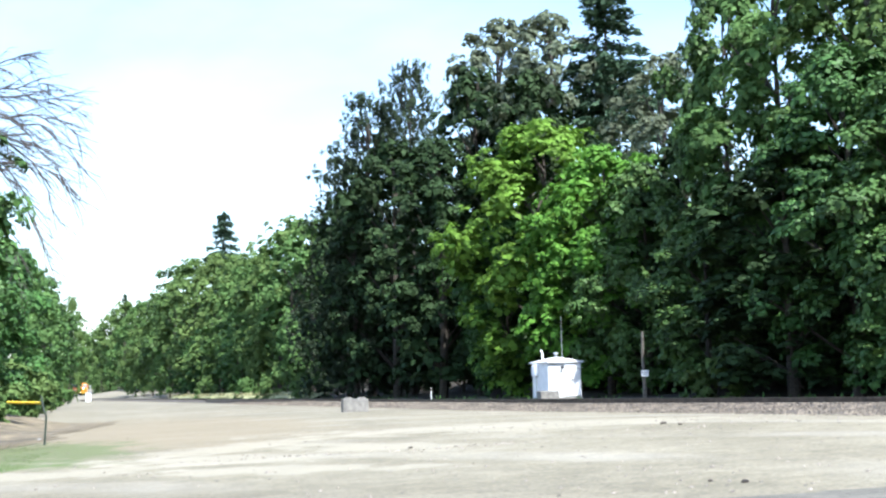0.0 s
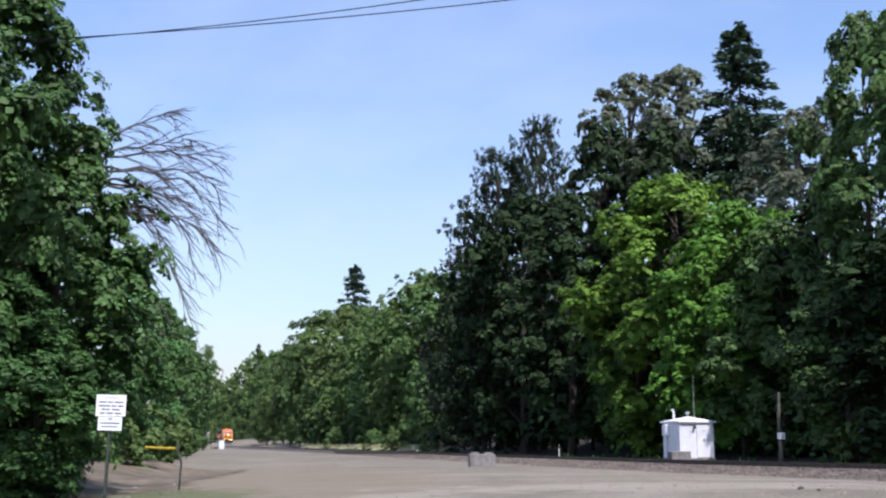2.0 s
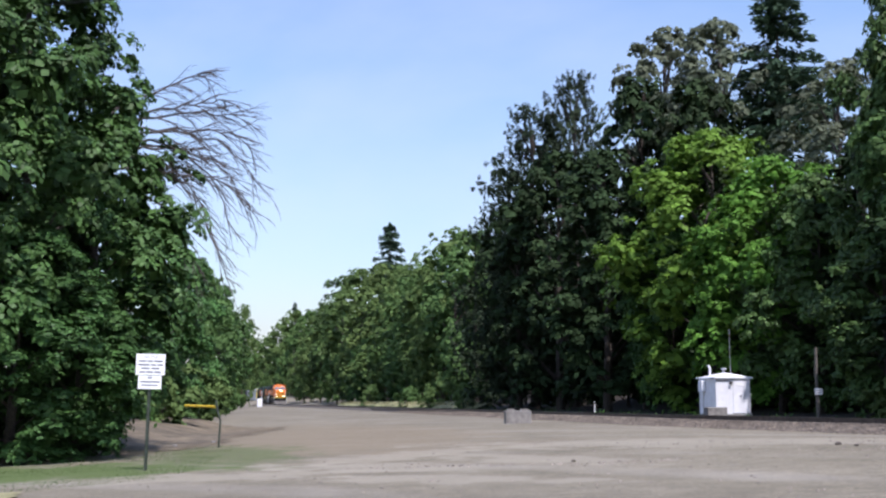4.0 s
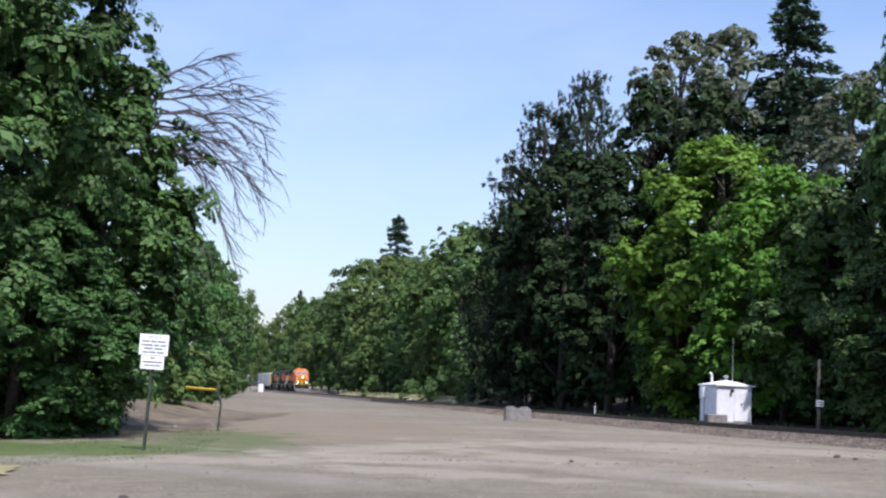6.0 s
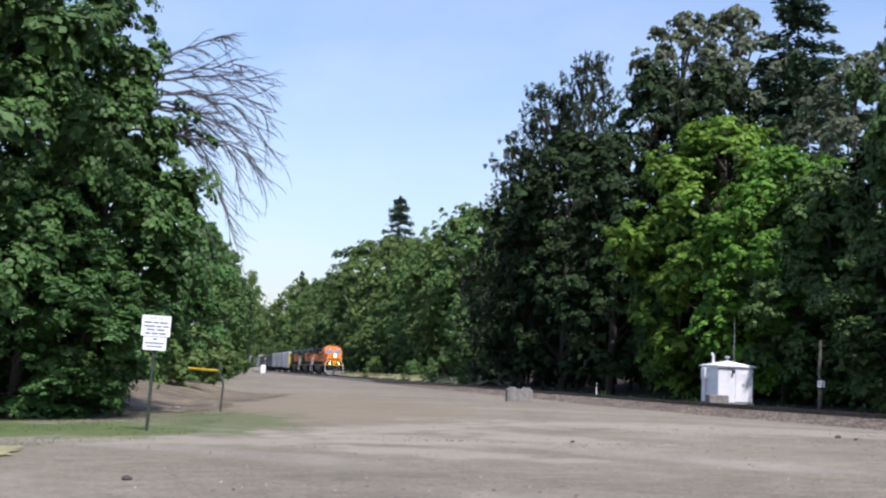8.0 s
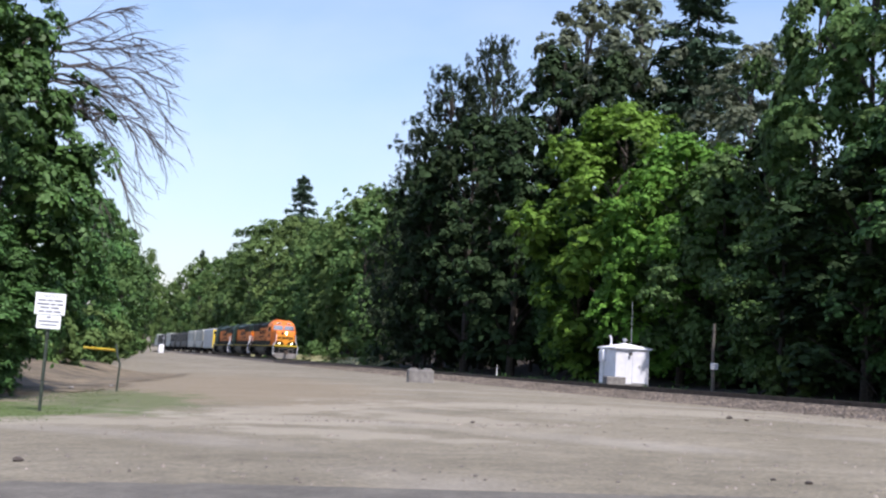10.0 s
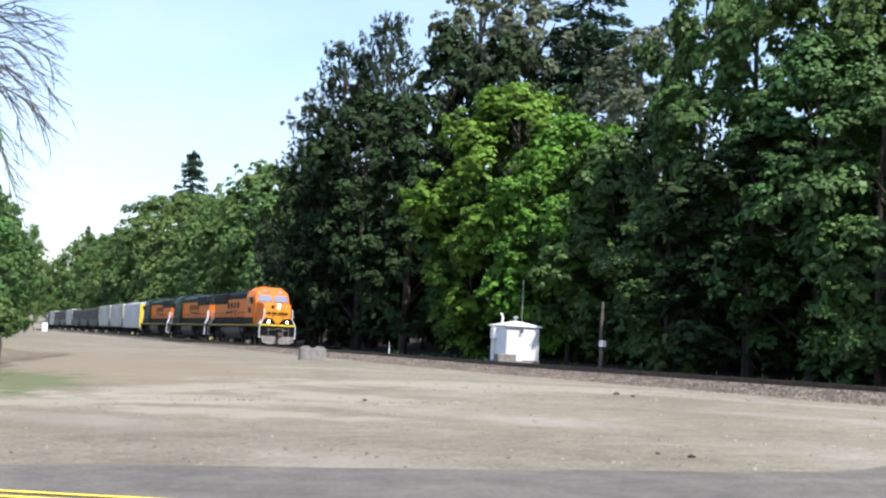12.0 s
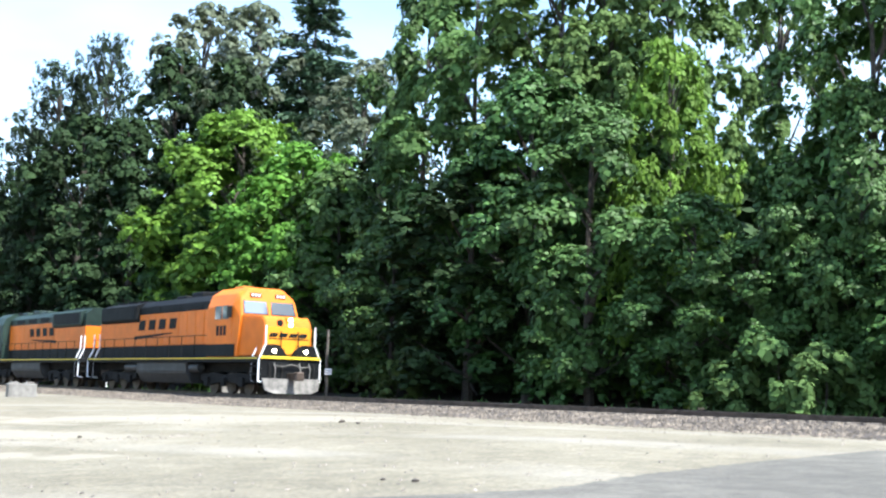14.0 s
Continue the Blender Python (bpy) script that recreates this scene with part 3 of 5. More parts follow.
for az, H, u in ((-10.1, 2.8, -6), (-8.5, 3.4, -6), (-9.2, 2.2, -5.5), (-12.0, 3.0, -6), (29.5, 2.0, -5), (31.5, 2.6, -5.2), (33.5, 2.2, -5), (13.0, 2.0, -6), (-6.8, 3.2, -6)):
    x, y = at_az(az, u)
    plant("bush", x, y, H, 3, H * 1.4, 4, az * 31 % 360)
# the wood on the near side of the track
for az, d, H in ((-22.6, 57, 3.0), (-22.0, 66, 3.4), (-21.3, 78, 3.6), (-20.8, 92, 4.0), (-20.4, 108, 4.2), (-19.9, 128, 4.4), (-19.5, 155, 4.6), (-19.2, 185, 5.0)):
    plant("bush", *at_d(az, d), H, 3, H * 1.5, 4, az * 53 % 360, "leafy green bush at the foot of the trees")
for az, el, d, W, key in ((-18.9, 4.2, 260, 9, "alder_b"), (-18.3, 4.7, 210, 6, "alder_a"), (-19.3, 4.7, 215, 9, "alder_a"), (-19.5, 5.6, 170, 10, "alder_b"), (-20.3, 6.4, 130, 9, "alder_b"), (-21.2, 7.2, 100, 9, "alder_a"), (-22.4, 8.3, 80, 9, "alder_b"), (-23.8, 9.5, 62, 8, "maple_a")):
    stand(key, az, el, d=d, W=W)
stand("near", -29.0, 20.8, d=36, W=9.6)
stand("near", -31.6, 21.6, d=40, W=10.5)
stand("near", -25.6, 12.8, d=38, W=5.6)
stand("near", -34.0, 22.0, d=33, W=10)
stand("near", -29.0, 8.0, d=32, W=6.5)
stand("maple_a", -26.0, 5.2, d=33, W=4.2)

# ---------------------------------------------------------------- ground covers
def hit_ground(az, el):
    """Where a line from the eye at that bearing and height angle meets the ground."""
    d = 20.0
    for _ in range(60):
        x, y = at_d(az, d)
        d = 0.5 * d + 0.5 * (EYE - float(ground_z(x, y))) / math.tan(radians(-el))
    return at_d(az, d)


def inside(px, py, poly):
    c = np.zeros(px.shape, bool)
    n = len(poly)
    for i in range(n):
        (x0, y0), (x1, y1) = poly[i], poly[(i + 1) % n]
        if y0 == y1:
            continue
        c ^= ((y0 > py) != (y1 > py)) & (px < (x1 - x0) * (py - y0) / (y1 - y0) + x0)
    return c


def cover(name, poly, lift, step, mat, label, ragged=0.0, mound=None, z=None):
    """A sheet laid on the ground inside a plan outline."""
    P = np.array(poly)
    xs = np.arange(P[:, 0].min(), P[:, 0].max() + step, step)
    ys = np.arange(P[:, 1].min(), P[:, 1].max() + step, step)
    X, Y = np.meshgrid(xs, ys)
    nz = ragged * (np.sin(X * 2.1 + 1.7 * np.sin(Y * 1.3)) + np.sin(Y * 2.7 + X * 0.8) * 0.7 + np.sin(X * 5.3) * np.sin(Y * 4.9) * 0.5)
    keep = inside(X + nz, Y + nz * 0.8, poly)
    Z = ground_z(X, Y) + lift + (mound(X, Y) if mound else 0)
    V = np.stack([X, Y, Z], -1).reshape(-1, 3)
    i = np.arange(X.size).reshape(X.shape)
    k = keep[:-1, :-1] & keep[1:, 1:] & keep[:-1, 1:] & keep[1:, :-1]
    F = np.stack([i[:-1, :-1], i[:-1, 1:], i[1:, 1:], i[1:, :-1]], -1)[k]
    used = np.unique(F)
    remap = np.zeros(X.size, int)
    remap[used] = np.arange(len(used))
    me = mesh_of(name, V[used], remap[F])
    me.materials.append(mat)
    return tagged(new(name, me), label, "ground", kind="structure")


ROAD = [(-30, 3.0), (-30, 6.4), (-12, 9.0)] + [hit_ground(a, e) for a, e in ((-28.5, -6.57), (-13.9, -6.41), (2.0, -6.13), (20.3, -4.98), (24.2, -4.22), (29.5, -3.40), (34.6, -2.68), (38.0, -2.35), (44.0, -2.0))] + [(26, 12), (24, 3.0)]
cover("road", ROAD, 0.018, 0.13, M_ROAD, "worn grey asphalt road meeting the gravel lot", ragged=0.03)
cover("road", [(-60, -30), (-60, 3.6), (26, 3.6), (30, -30)], 0.012, 1.0, M_ROAD, "worn grey asphalt road under the camera")


def stripe(off, label):
    bm = bmesh.new()
    pts = [(-30, 2.5)] + [hit_ground(a, e) for a, e in ((-32.0, -7.3), (-24.15, -7.6), (-18.6, -7.8), (-5.0, -8.3), (8.0, -8.5))] + [(6.5, 8.2), (14, 6.0)]
    pts = [(p[0] + (q[0] - p[0]) * k / 12, p[1] + (q[1] - p[1]) * k / 12) for p, q in zip(pts, pts[1:]) for k in range(12)] + [pts[-1]]
    rows = []
    for x, y in pts:
        rows.append([bm.verts.new((x, y + off + w, float(ground_z(x, y + off)) + 0.028)) for w in (-0.05, 0.05)])
    for p, q in zip(rows, rows[1:]):
        bm.faces.new((p[0], q[0], q[1], p[1]))
    tagged(part("road_line", bm, M_YELLOW), label, "road marking", "road lines", "structure")


stripe(0.0, "faded yellow painted centre line on the asphalt")
stripe(-0.26, "faded yellow painted centre line on the asphalt")

GRASS = [hit_ground(-22.4, -3.75), hit_ground(-25.5, -4.0), hit_ground(-29.5, -4.3), (-22, 14), (-26, 30), (-18, 36), hit_ground(-18.2, -2.1), hit_ground(-19.2, -2.7), hit_ground(-20.5, -3.3)]
SHADE_DIRT = [(-24, 28), (-14.2, 29.5), (-13.0, 32.5), (-13.0, 37), (-15, 45), (-17, 60), (-30, 60), (-34, 40)]


def bank(x, y):
    q = (-12.8 - (y - 32.5) * 0.17) - x
    return 0.75 * smooth(1.5, 6.5, q) * smooth(32, 38, y) + 0.04 * np.sin(x * 2.3) * np.sin(y * 1.9) * smooth(0.5, 2.0, q)


cover("dirt_bank", SHADE_DIRT, 0.016, 0.3, M_DIRT, "bare brown dirt bank under the maple", ragged=0.3, mound=bank)
DRY = [track(112, -3.9), track(150, -4.0), track(215, -4.0), track(215, -6.5), track(150, -8.0), track(110, -6.5)]


def grass_bank(x, y):
    return 0.75 * smooth(3.9, 6.5, -su(x, y)[1])


cover("dry_grass_patch", DRY, 0.2, 0.7, M_DRY, "pale dry grass bank beside the track", ragged=0.3, mound=grass_bank)


def blades(name, poly, n, h, mat, label, seed, lift=0.0, ragged=0.3):
    r = np.random.default_rng(seed)
    P = np.array(poly)
    x, y = r.uniform(P[:, 0].min(), P[:, 0].max(), n * 3), r.uniform(P[:, 1].min(), P[:, 1].max(), n * 3)
    k = inside(x, y, poly) & (np.sin(x * 1.9 + np.sin(y * 2.2)) + np.sin(y * 1.4) > -0.7)
    x, y = x[k][:n], y[k][:n]
    hh = h * r.uniform(0.4, 1.3, len(x))
    C = np.stack([x, y, ground_z(x, y) + lift + hh / 2], -1)
    N = np.stack([r.normal(size=len(x)), r.normal(size=len(x)), 0.3 * r.normal(size=len(x))], -1)
    al = np.stack([r.normal(size=len(x)) * 0.35, r.normal(size=len(x)) * 0.35, np.ones(len(x))], -1)
    me = leaves(name, C, N, hh, h * 0.22, along=al, seed=seed)
    me.materials.append(mat)
    tagged(new(name, me), label, "grass", kind="stuff")


STRAW = [hit_ground(-27.6, -4.35), hit_ground(-29.5, -4.15), hit_ground(-33, -4.2), hit_ground(-33, -4.9), hit_ground(-29.5, -4.75)]
cover("straw_patch", STRAW, 0.03, 0.08, M_DRY, "pale straw-coloured dry grass at the verge", ragged=0.22)
blades("grass", GRASS, 24000, 0.036, M_GRASS, "short green grass blades on the verge", 31)
blades("dry_grass", DRY, 7000, 0.45, M_DRY, "tall dry grass beside the railway", 32, 0.55)
TRACKSIDE = [track(-20, -3.7), track(190, -3.7), track(190, -6.0), track(-20, -6.0)]
blades("trackside_weeds", TRACKSIDE, 9000, 0.4, M_LEAF, "green weeds along the foot of the wood", 33, 0.1)


def stones(name, n, place, size, mat, label, seed, cat="stones"):
    """Many small angular stones in one mesh."""
    r = np.random.default_rng(seed)
    x, y, z = place(r, n)
    base = np.array([(-1, -1, -0.7), (1, -1, -0.7), (1, 1, -0.7), (-1, 1, -0.7), (-0.6, -0.6, 0.8), (0.6, -0.6, 0.8), (0.6, 0.6, 0.8), (-0.6, 0.6, 0.8)]) * 0.5
    V = base[None] * r.uniform(0.7, 1.3, (n, 8, 1)) * (size * r.uniform(0.5, 1.5, n) ** 1.5)[:, None, None] * np.stack([np.ones(n), r.uniform(0.6, 1, n), r.uniform(0.45, 0.8, n)], -1)[:, None]
    a = r.uniform(0, 6.28, n)
    ca, sa_ = np.cos(a)[:, None], np.sin(a)[:, None]
    X, Y = V[..., 0] * ca - V[..., 1] * sa_, V[..., 0] * sa_ + V[..., 1] * ca
    V = np.stack([X + x[:, None], Y + y[:, None], V[..., 2] + z[:, None]], -1)
    q = np.array([(0, 1, 5, 4), (1, 2, 6, 5), (2, 3, 7, 6), (3, 0, 4, 7), (4, 5, 6, 7)])
    F = (q[None] + (np.arange(n) * 8)[:, None, None]).reshape(-1, 4)
    me = mesh_of(name, V.reshape(-1, 3), F)
    me.materials.append(mat)
    tagged(new(name, me), label, cat, kind="stuff")


def on_bed(r, n):
    s = r.uniform(-25, 110, n) ** 1.0
    u = r.uniform(1.55, 5.0, n)
    z = np.interp(u, (1.9, 4.5, 5.2), (-0.15, -0.37, -0.37))
    xy = TN * (PERP - u)[:, None] + TD * s[:, None]
    return xy[:, 0], xy[:, 1], rail_z(s) + z + 0.015


stones("ballast_stones", 25000, on_bed, 0.07, M_STONE, "loose grey-brown ballast stones on the track shoulder", 41)


def on_lot(r, n):
    d = 10 + 45 * r.random(n) ** 1.3
    az = np.radians(r.uniform(-24, 40, n))
    x, y = d * np.sin(az), d * np.cos(az)
    k = (su(x, y)[1] > 4) & ~inside(x, y, ROAD)
    x, y = np.where(k, x, -3.0 + 0.5 * x), np.where(k, y, 20 + 0.2 * y)
    return x, y, ground_z(x, y) + 0.006


stones("lot_pebbles", 1300, on_lot, 0.032, M_PEBBLE, "scattered pebbles on the gravel lot", 42)


def lump(name, az, el, size, mat, label, cat):
    x, y = hit_ground(az, el)
    r = random.Random(int(abs(az) * 100))
    bm = bmesh.new()
    bmesh.ops.create_icosphere(bm, subdivisions=2, radius=size)
    for v in bm.verts:
        v.co *= r.uniform(0.75, 1.15)
        v.co.z *= 0.55
    bm.transform(pose(x, y, float(ground_z(x, y)) + size * 0.3, 0, 0, r.uniform(0, 90)))
    tagged(part(name, bm, mat), label, cat)


lump("dark_stone", -23.5, -5.6, 0.065, M_TIE, "single dark stone lying on the gravel", "stone")
lump("dark_clod", 14.1, -4.75, 0.045, M_TIE, "small dark clod on the gravel lot", "stone")
lump("dark_clod", 12.5, -4.7, 0.03, M_TIE, "small dark clod on the gravel lot", "stone")
lump("dark_clod", -2.0, -2.9, 0.05, M_TIE, "small dark clod on the gravel lot", "stone")
lump("dark_clod", 10.4, -1.95, 0.08, M_TIE, "dark clod at the foot of the ballast", "stone")
lump("dark_clod", 11.2, -2.0, 0.06, M_TIE, "dark clod at the foot of the ballast", "stone")
lump("pale_stone", -21.4, -2.15, 0.10, M_CONCRETE, "pale stone on the dirt bank", "stone")
lump("pale_stone", -20.3, -1.75, 0.09, M_CONCRETE, "pale stone on the dirt bank", "stone")
lump("pale_stone", -19.6, -2.0, 0.10, M_CONCRETE, "pale stone beside the gate post", "stone")


def sleepers():
    bm = bmesh.new()
    box(bm, -1.3, 1.3, -0.115, 0.115, -0.19, -0.155 + 0.045, 0.012)
    first = part("sleeper", bm, M_TIE)
    first.parent = bed
    k = 0
    for i in range(170):
        s = -22 + i * 0.53
        x, y = track(s, 0)
        o = first if k == 0 else first.copy()
        if k:
            scene.collection.objects.link(o)
            o.parent = bed
        o.matrix_basis = pose(x, y, float(rail_z(s)) - 0.005, 0, 0, -TRACK_AZ + (i * 7 % 5 - 2) * 0.4)
        k += 1


sleepers()
rail_heap = empty("old_rail", pose(*track(108, 3.1), 0.52, 0, 0, -TRACK_AZ + 3), "dark rusty length of rail lying beside the track", "rail")
_b = bmesh.new()
prism(_b, [(-0.07, 0), (0.07, 0), (0.07, 0.02), (0.02, 0.05), (0.02, 0.13), (0.04, 0.14), (0.04, 0.18), (-0.04, 0.18), (-0.04, 0.14), (-0.02, 0.13), (-0.02, 0.05), (-0.07, 0.02)], "y", -16, 16)
part("rail_bar", _b, M_STEEL, rail_heap)

# ---------------------------------------------------------------- things beside the track
TRK = -TRACK_AZ   # turn about z that lays local +y along the track, away from the camera


def shed_thing():
    x, y = at_d(5.3, 66.0)
    t = empty("equipment_shed", on_ground(x, y, 0.26, TRK), "small white metal railway equipment shed with a shallow hip roof", "shed")
    w, h = 1.03, 2.02
    bm = bmesh.new()
    box(bm, -w, w, -w, w, 0.08, h, 0.02)
    part("body", bm, M_WHITE, t)
    bm = bmesh.new()
    box(bm, -w - 0.05, w + 0.05, -w - 0.05, w + 0.05, -0.5, 0.08, 0.02)
    part("base", bm, M_CONCRETE, t)
    bm = bmesh.new()
    e = w + 0.12
    lo = [bm.verts.new(p) for p in ((-e, -e, h), (e, -e, h), (e, e, h), (-e, e, h))]
    mid = [bm.verts.new(p) for p in ((-e, -e, h + 0.07), (e, -e, h + 0.07), (e, e, h + 0.07), (-e, e, h + 0.07))]
    top = bm.verts.new((0, 0, h + 0.36))
    bm.faces.new(lo[::-1])
    for i in range(4):
        bm.faces.new((lo[i], lo[(i + 1) % 4], mid[(i + 1) % 4], mid[i]))
        bm.faces.new((mid[i], mid[(i + 1) % 4], top))
    part("roof", bm, M_WHITE, t)
    bm = bmesh.new()
    rod(bm, (0, 0, h + 0.28), (0, 0, h + 0.52), 0.09, n=12)
    rod(bm, (0, 0, h + 0.52), (0, 0, h + 0.62), 0.19, 0.07, n=12)
    part("roof_vent", bm, M_GALV, t, "round galvanised roof vent")
    bm = bmesh.new()
    rod(bm, (-0.75, 0.2, h + 0.05), (-0.75, 0.2, h + 0.62), 0.06, n=10)
    rod(bm, (-0.75, 0.2, h + 0.60), (-0.86, 0.2, h + 0.74), 0.06, n=10)
    part("gooseneck_pipe", bm, M_WHITE, t)
    bm = bmesh.new()
    rod(bm, (0.55, 0.3, h + 0.05), (0.55, 0.3, h + 0.40), 0.035, n=8)
    rod(bm, (0.55, 0.3, h + 0.40), (0.55, 0.3, h + 2.75), 0.018, 0.010, n=6)
    part("antenna", bm, M_GALV, t)
    bm = bmesh.new()
    box(bm, -0.02, 0.94, -w - 0.045, -w, 0.14, h - 0.1, 0.01)
    door = part("door", bm, M_WHITE, t)
    bm = bmesh.new()
    box(bm, 0.36, 0.46, -w - 0.09, -w - 0.045, 1.02, 1.14, 0.01)
    part("door_handle", bm, M_GALV, door)
    bm = bmesh.new()
    box(bm, 0.28, 0.62, -w - 0.06, -w - 0.045, 1.60, 1.70)
    part("door_plate", bm, M_SIGN, door)
    bm = bmesh.new()
    rod(bm, (-0.18, -w, 1.76), (-0.18, -w - 0.14, 1.76), 0.06, 0.085, n=10)
    part("wall_lamp", bm, M_LAMPOFF, t)
    for k in (-0.85, -0.42):
        bm = bmesh.new()
        box(bm, k - 0.012, k + 0.012, -w - 0.018, -w + 0.004, 0.1, h - 0.05)
        part("panel_rib", bm, M_WHITE, t)
    bm = bmesh.new()
    box(bm, -w - 0.26, -w, 0.15, 0.62, 1.30, 1.92, 0.03)
    part("meter_box", bm, M_WHITE, t)
    bm = bmesh.new()
    rod(bm, (-w - 0.06, 0.4, 0.1), (-w - 0.06, 0.4, 1.3), 0.03, n=8)
    part("conduit", bm, M_GALV, t)


shed_thing()


def block_thing(az, d, rz, L, W, H, label, lugs=True, dz=0.0):
    x, y = at_d(az, d)
    t = empty("concrete_block", on_ground(x, y, dz, rz), label, "concrete block", "concrete blocks")
    bm = bmesh.new()
    box(bm, -L / 2, L / 2, -W / 2, W / 2, -0.04, H, 0.03)
    for v in bm.verts:
        v.co += Vector(noise.noise_vector(v.co * 3.1)) * 0.012
    part("body", bm, M_CONCRETE, t)
    if lugs:
        for k in (-L * 0.27, L * 0.27):
            bm = bmesh.new()
            prism(bm, [(k - 0.22, H), (k + 0.22, H), (k + 0.14, H + 0.09), (k - 0.14, H + 0.09)], "y", -W * 0.3, W * 0.3, 0.015)
            part("interlock_lug", bm, M_CONCRETE, t)
    return t


block_thing(-4.72, 55.5, 14, 1.24, 0.62, 0.60, "weathered grey concrete barrier block standing on the gravel")
block_thing(4.85, 62.6, TRK - 8, 1.05, 0.75, 0.62, "low tan concrete plinth beside the white shed", False, 0.12)


def pole_thing():
    x, y = at_az(9.56, -4.2)
    t = empty("utility_post", on_ground(x, y, 0.25, TRK), "weathered grey wooden post with a small white plate", "post")
    bm = bmesh.new()
    prev = Vector((0, 0, -0.5))
    for i in range(1, 6):
        p = Vector((0.02 * math.sin(i * 1.7), 0.01, 3.25 * i / 5))
        rod(bm, prev, p, 0.10 - 0.006 * i, 0.095 - 0.006 * i, 8)
        prev = p
    part("shaft", bm, M_WOOD, t)
    bm = bmesh.new()
    box(bm, -0.2, 0.2, -0.13, -0.10, 1.10, 1.40, 0.01)
    plate = part("plate", bm, M_SIGN, t, "small white plate with dark bars")
    for k in range(2):
        bm = bmesh.new()
        box(bm, -0.13, 0.13, -0.136, -0.131, 1.18 + 0.1 * k, 1.22 + 0.1 * k)
        part("lettering_bar", bm, M_SIGNINK, plate)


pole_thing()


def marker_thing():
    x, y = at_az(-0.93, -3.4)
    t = empty("marker_stake", on_ground(x, y), "thin pale marker stake beside the track", "stake")
    bm = bmesh.new()
    box(bm, -0.028, 0.028, -0.015, 0.015, -0.1, 1.05, 0.006)
    part("stake", bm, M_SIGN, t)
    bm = bmesh.new()
    box(bm, -0.03, 0.03, -0.021, -0.015, 0.84, 1.0)
    part("reflector", bm, M_WOOD, t)


marker_thing()


def cabinet_thing():
    x, y = at_d(-17.42, 235)
    t = empty("signal_cabinet", on_ground(x, y, 0, TRK), "white metal signal cabinet with a thin mast", "cabinet")
    bm = bmesh.new()
    box(bm, -0.5, 0.5, -0.35, 0.35, -0.1, 1.6, 0.03)
    body = part("body", bm, M_WHITE, t)
    bm = bmesh.new()
    box(bm, -0.42, 0.42, -0.39, -0.35, 0.15, 1.5, 0.01)
    part("door", bm, M_WHITE, t)
    bm = bmesh.new()
    rod(bm, (0.3, 0, 1.55), (0.3, 0, 3.2), 0.05, n=8)
    box(bm, 0.12, 0.48, -0.05, 0.02, 2.75, 3.05, 0.01)
    part("mast", bm, M_GALV, t)


cabinet_thing()


def sign_thing():
    x, y = hit_ground(-22.75, -3.27)
    d = math.hypot(x, y)
    k = d / 27.3
    t = empty("notice_sign", on_ground(x, y, 0, 20) @ pose(0, 0, 0, 0, 0.9, 0), "white two-plate notice sign on a dark green metal post", "sign")
    bm = bmesh.new()
    prism(bm, [(-0.035, 0), (-0.035, 0.02), (-0.012, 0.045), (0.012, 0.045), (0.035, 0.02), (0.035, 0), (0.012, 0.03), (-0.012, 0.03)], "z", -0.3, 2.68 * k)
    part("post", bm, M_POST, t)
    hi = bmesh.new()
    prism(hi, [(-0.325 * k, 2.16 * k), (0.325 * k, 2.16 * k), (0.325 * k, 2.64 * k), (-0.325 * k, 2.64 * k)], "y", -0.012, -0.003)
    hi = part("upper_plate", hi, M_SIGN, t, "white plate with lines of dark lettering")
    lo = bmesh.new()
    prism(lo, [(-0.26 * k, 1.84 * k), (0.26 * k, 1.84 * k), (0.26 * k, 2.145 * k), (-0.26 * k, 2.145 * k)], "y", -0.012, -0.003)
    lo = part("lower_plate", lo, M_SIGN, t, "smaller white plate with dark lettering")
    def bar(plate, x0, x1, z, h, mat=M_SIGNINK):
        bm = bmesh.new()
        box(bm, x0 * k, x1 * k, -0.016, -0.0125, z * k, (z + h) * k)
        part("lettering_bar", bm, mat, plate)
    bm = bmesh.new()
    tx = bpy.data.curves.new("heading", "FONT")
    tx.body, tx.size, tx.align_x, tx.extrude = "NOTICE", 0.085 * k, "CENTER", 0.001
    ob = new("heading", tx)
    dg = bpy.context.evaluated_depsgraph_get()
    me = bpy.data.meshes.new_from_object(ob.evaluated_get(dg))
    bpy.data.objects.remove(ob)
    me.materials.append(M_SIGNINK)
    head = new("lettering", me)
    head.parent = hi
    head.matrix_basis = pose(0, -0.015, 2.545 * k, 90, 0, 0)
    for z, segs in ((2.455, ((-0.27, -0.10), (-0.07, 0.05), (0.08, 0.27))), (2.37, ((-0.28, -0.02), (0.01, 0.12), (0.15, 0.28))), (2.29, ((-0.21, -0.02), (0.02, 0.20))), (2.205, ((-0.24, -0.12), (-0.09, 0.06), (0.09, 0.24)))):
        for x0, x1 in segs:
            bar(hi, x0, x1, z, 0.038)
    bar(lo, -0.05, 0.05, 2.075, 0.04)
    bar(lo, -0.22, 0.22, 1.985, 0.035)
    bar(lo, -0.18, 0.18, 1.91, 0.03)
    for z in (2.02, 2.48):
        bm = bmesh.new()
        rod(bm, (0, -0.02, z * k), (0, 0.03, z * k), 0.012, n=6)
        part("bolt", bm, M_GALV, t)


sign_thing()


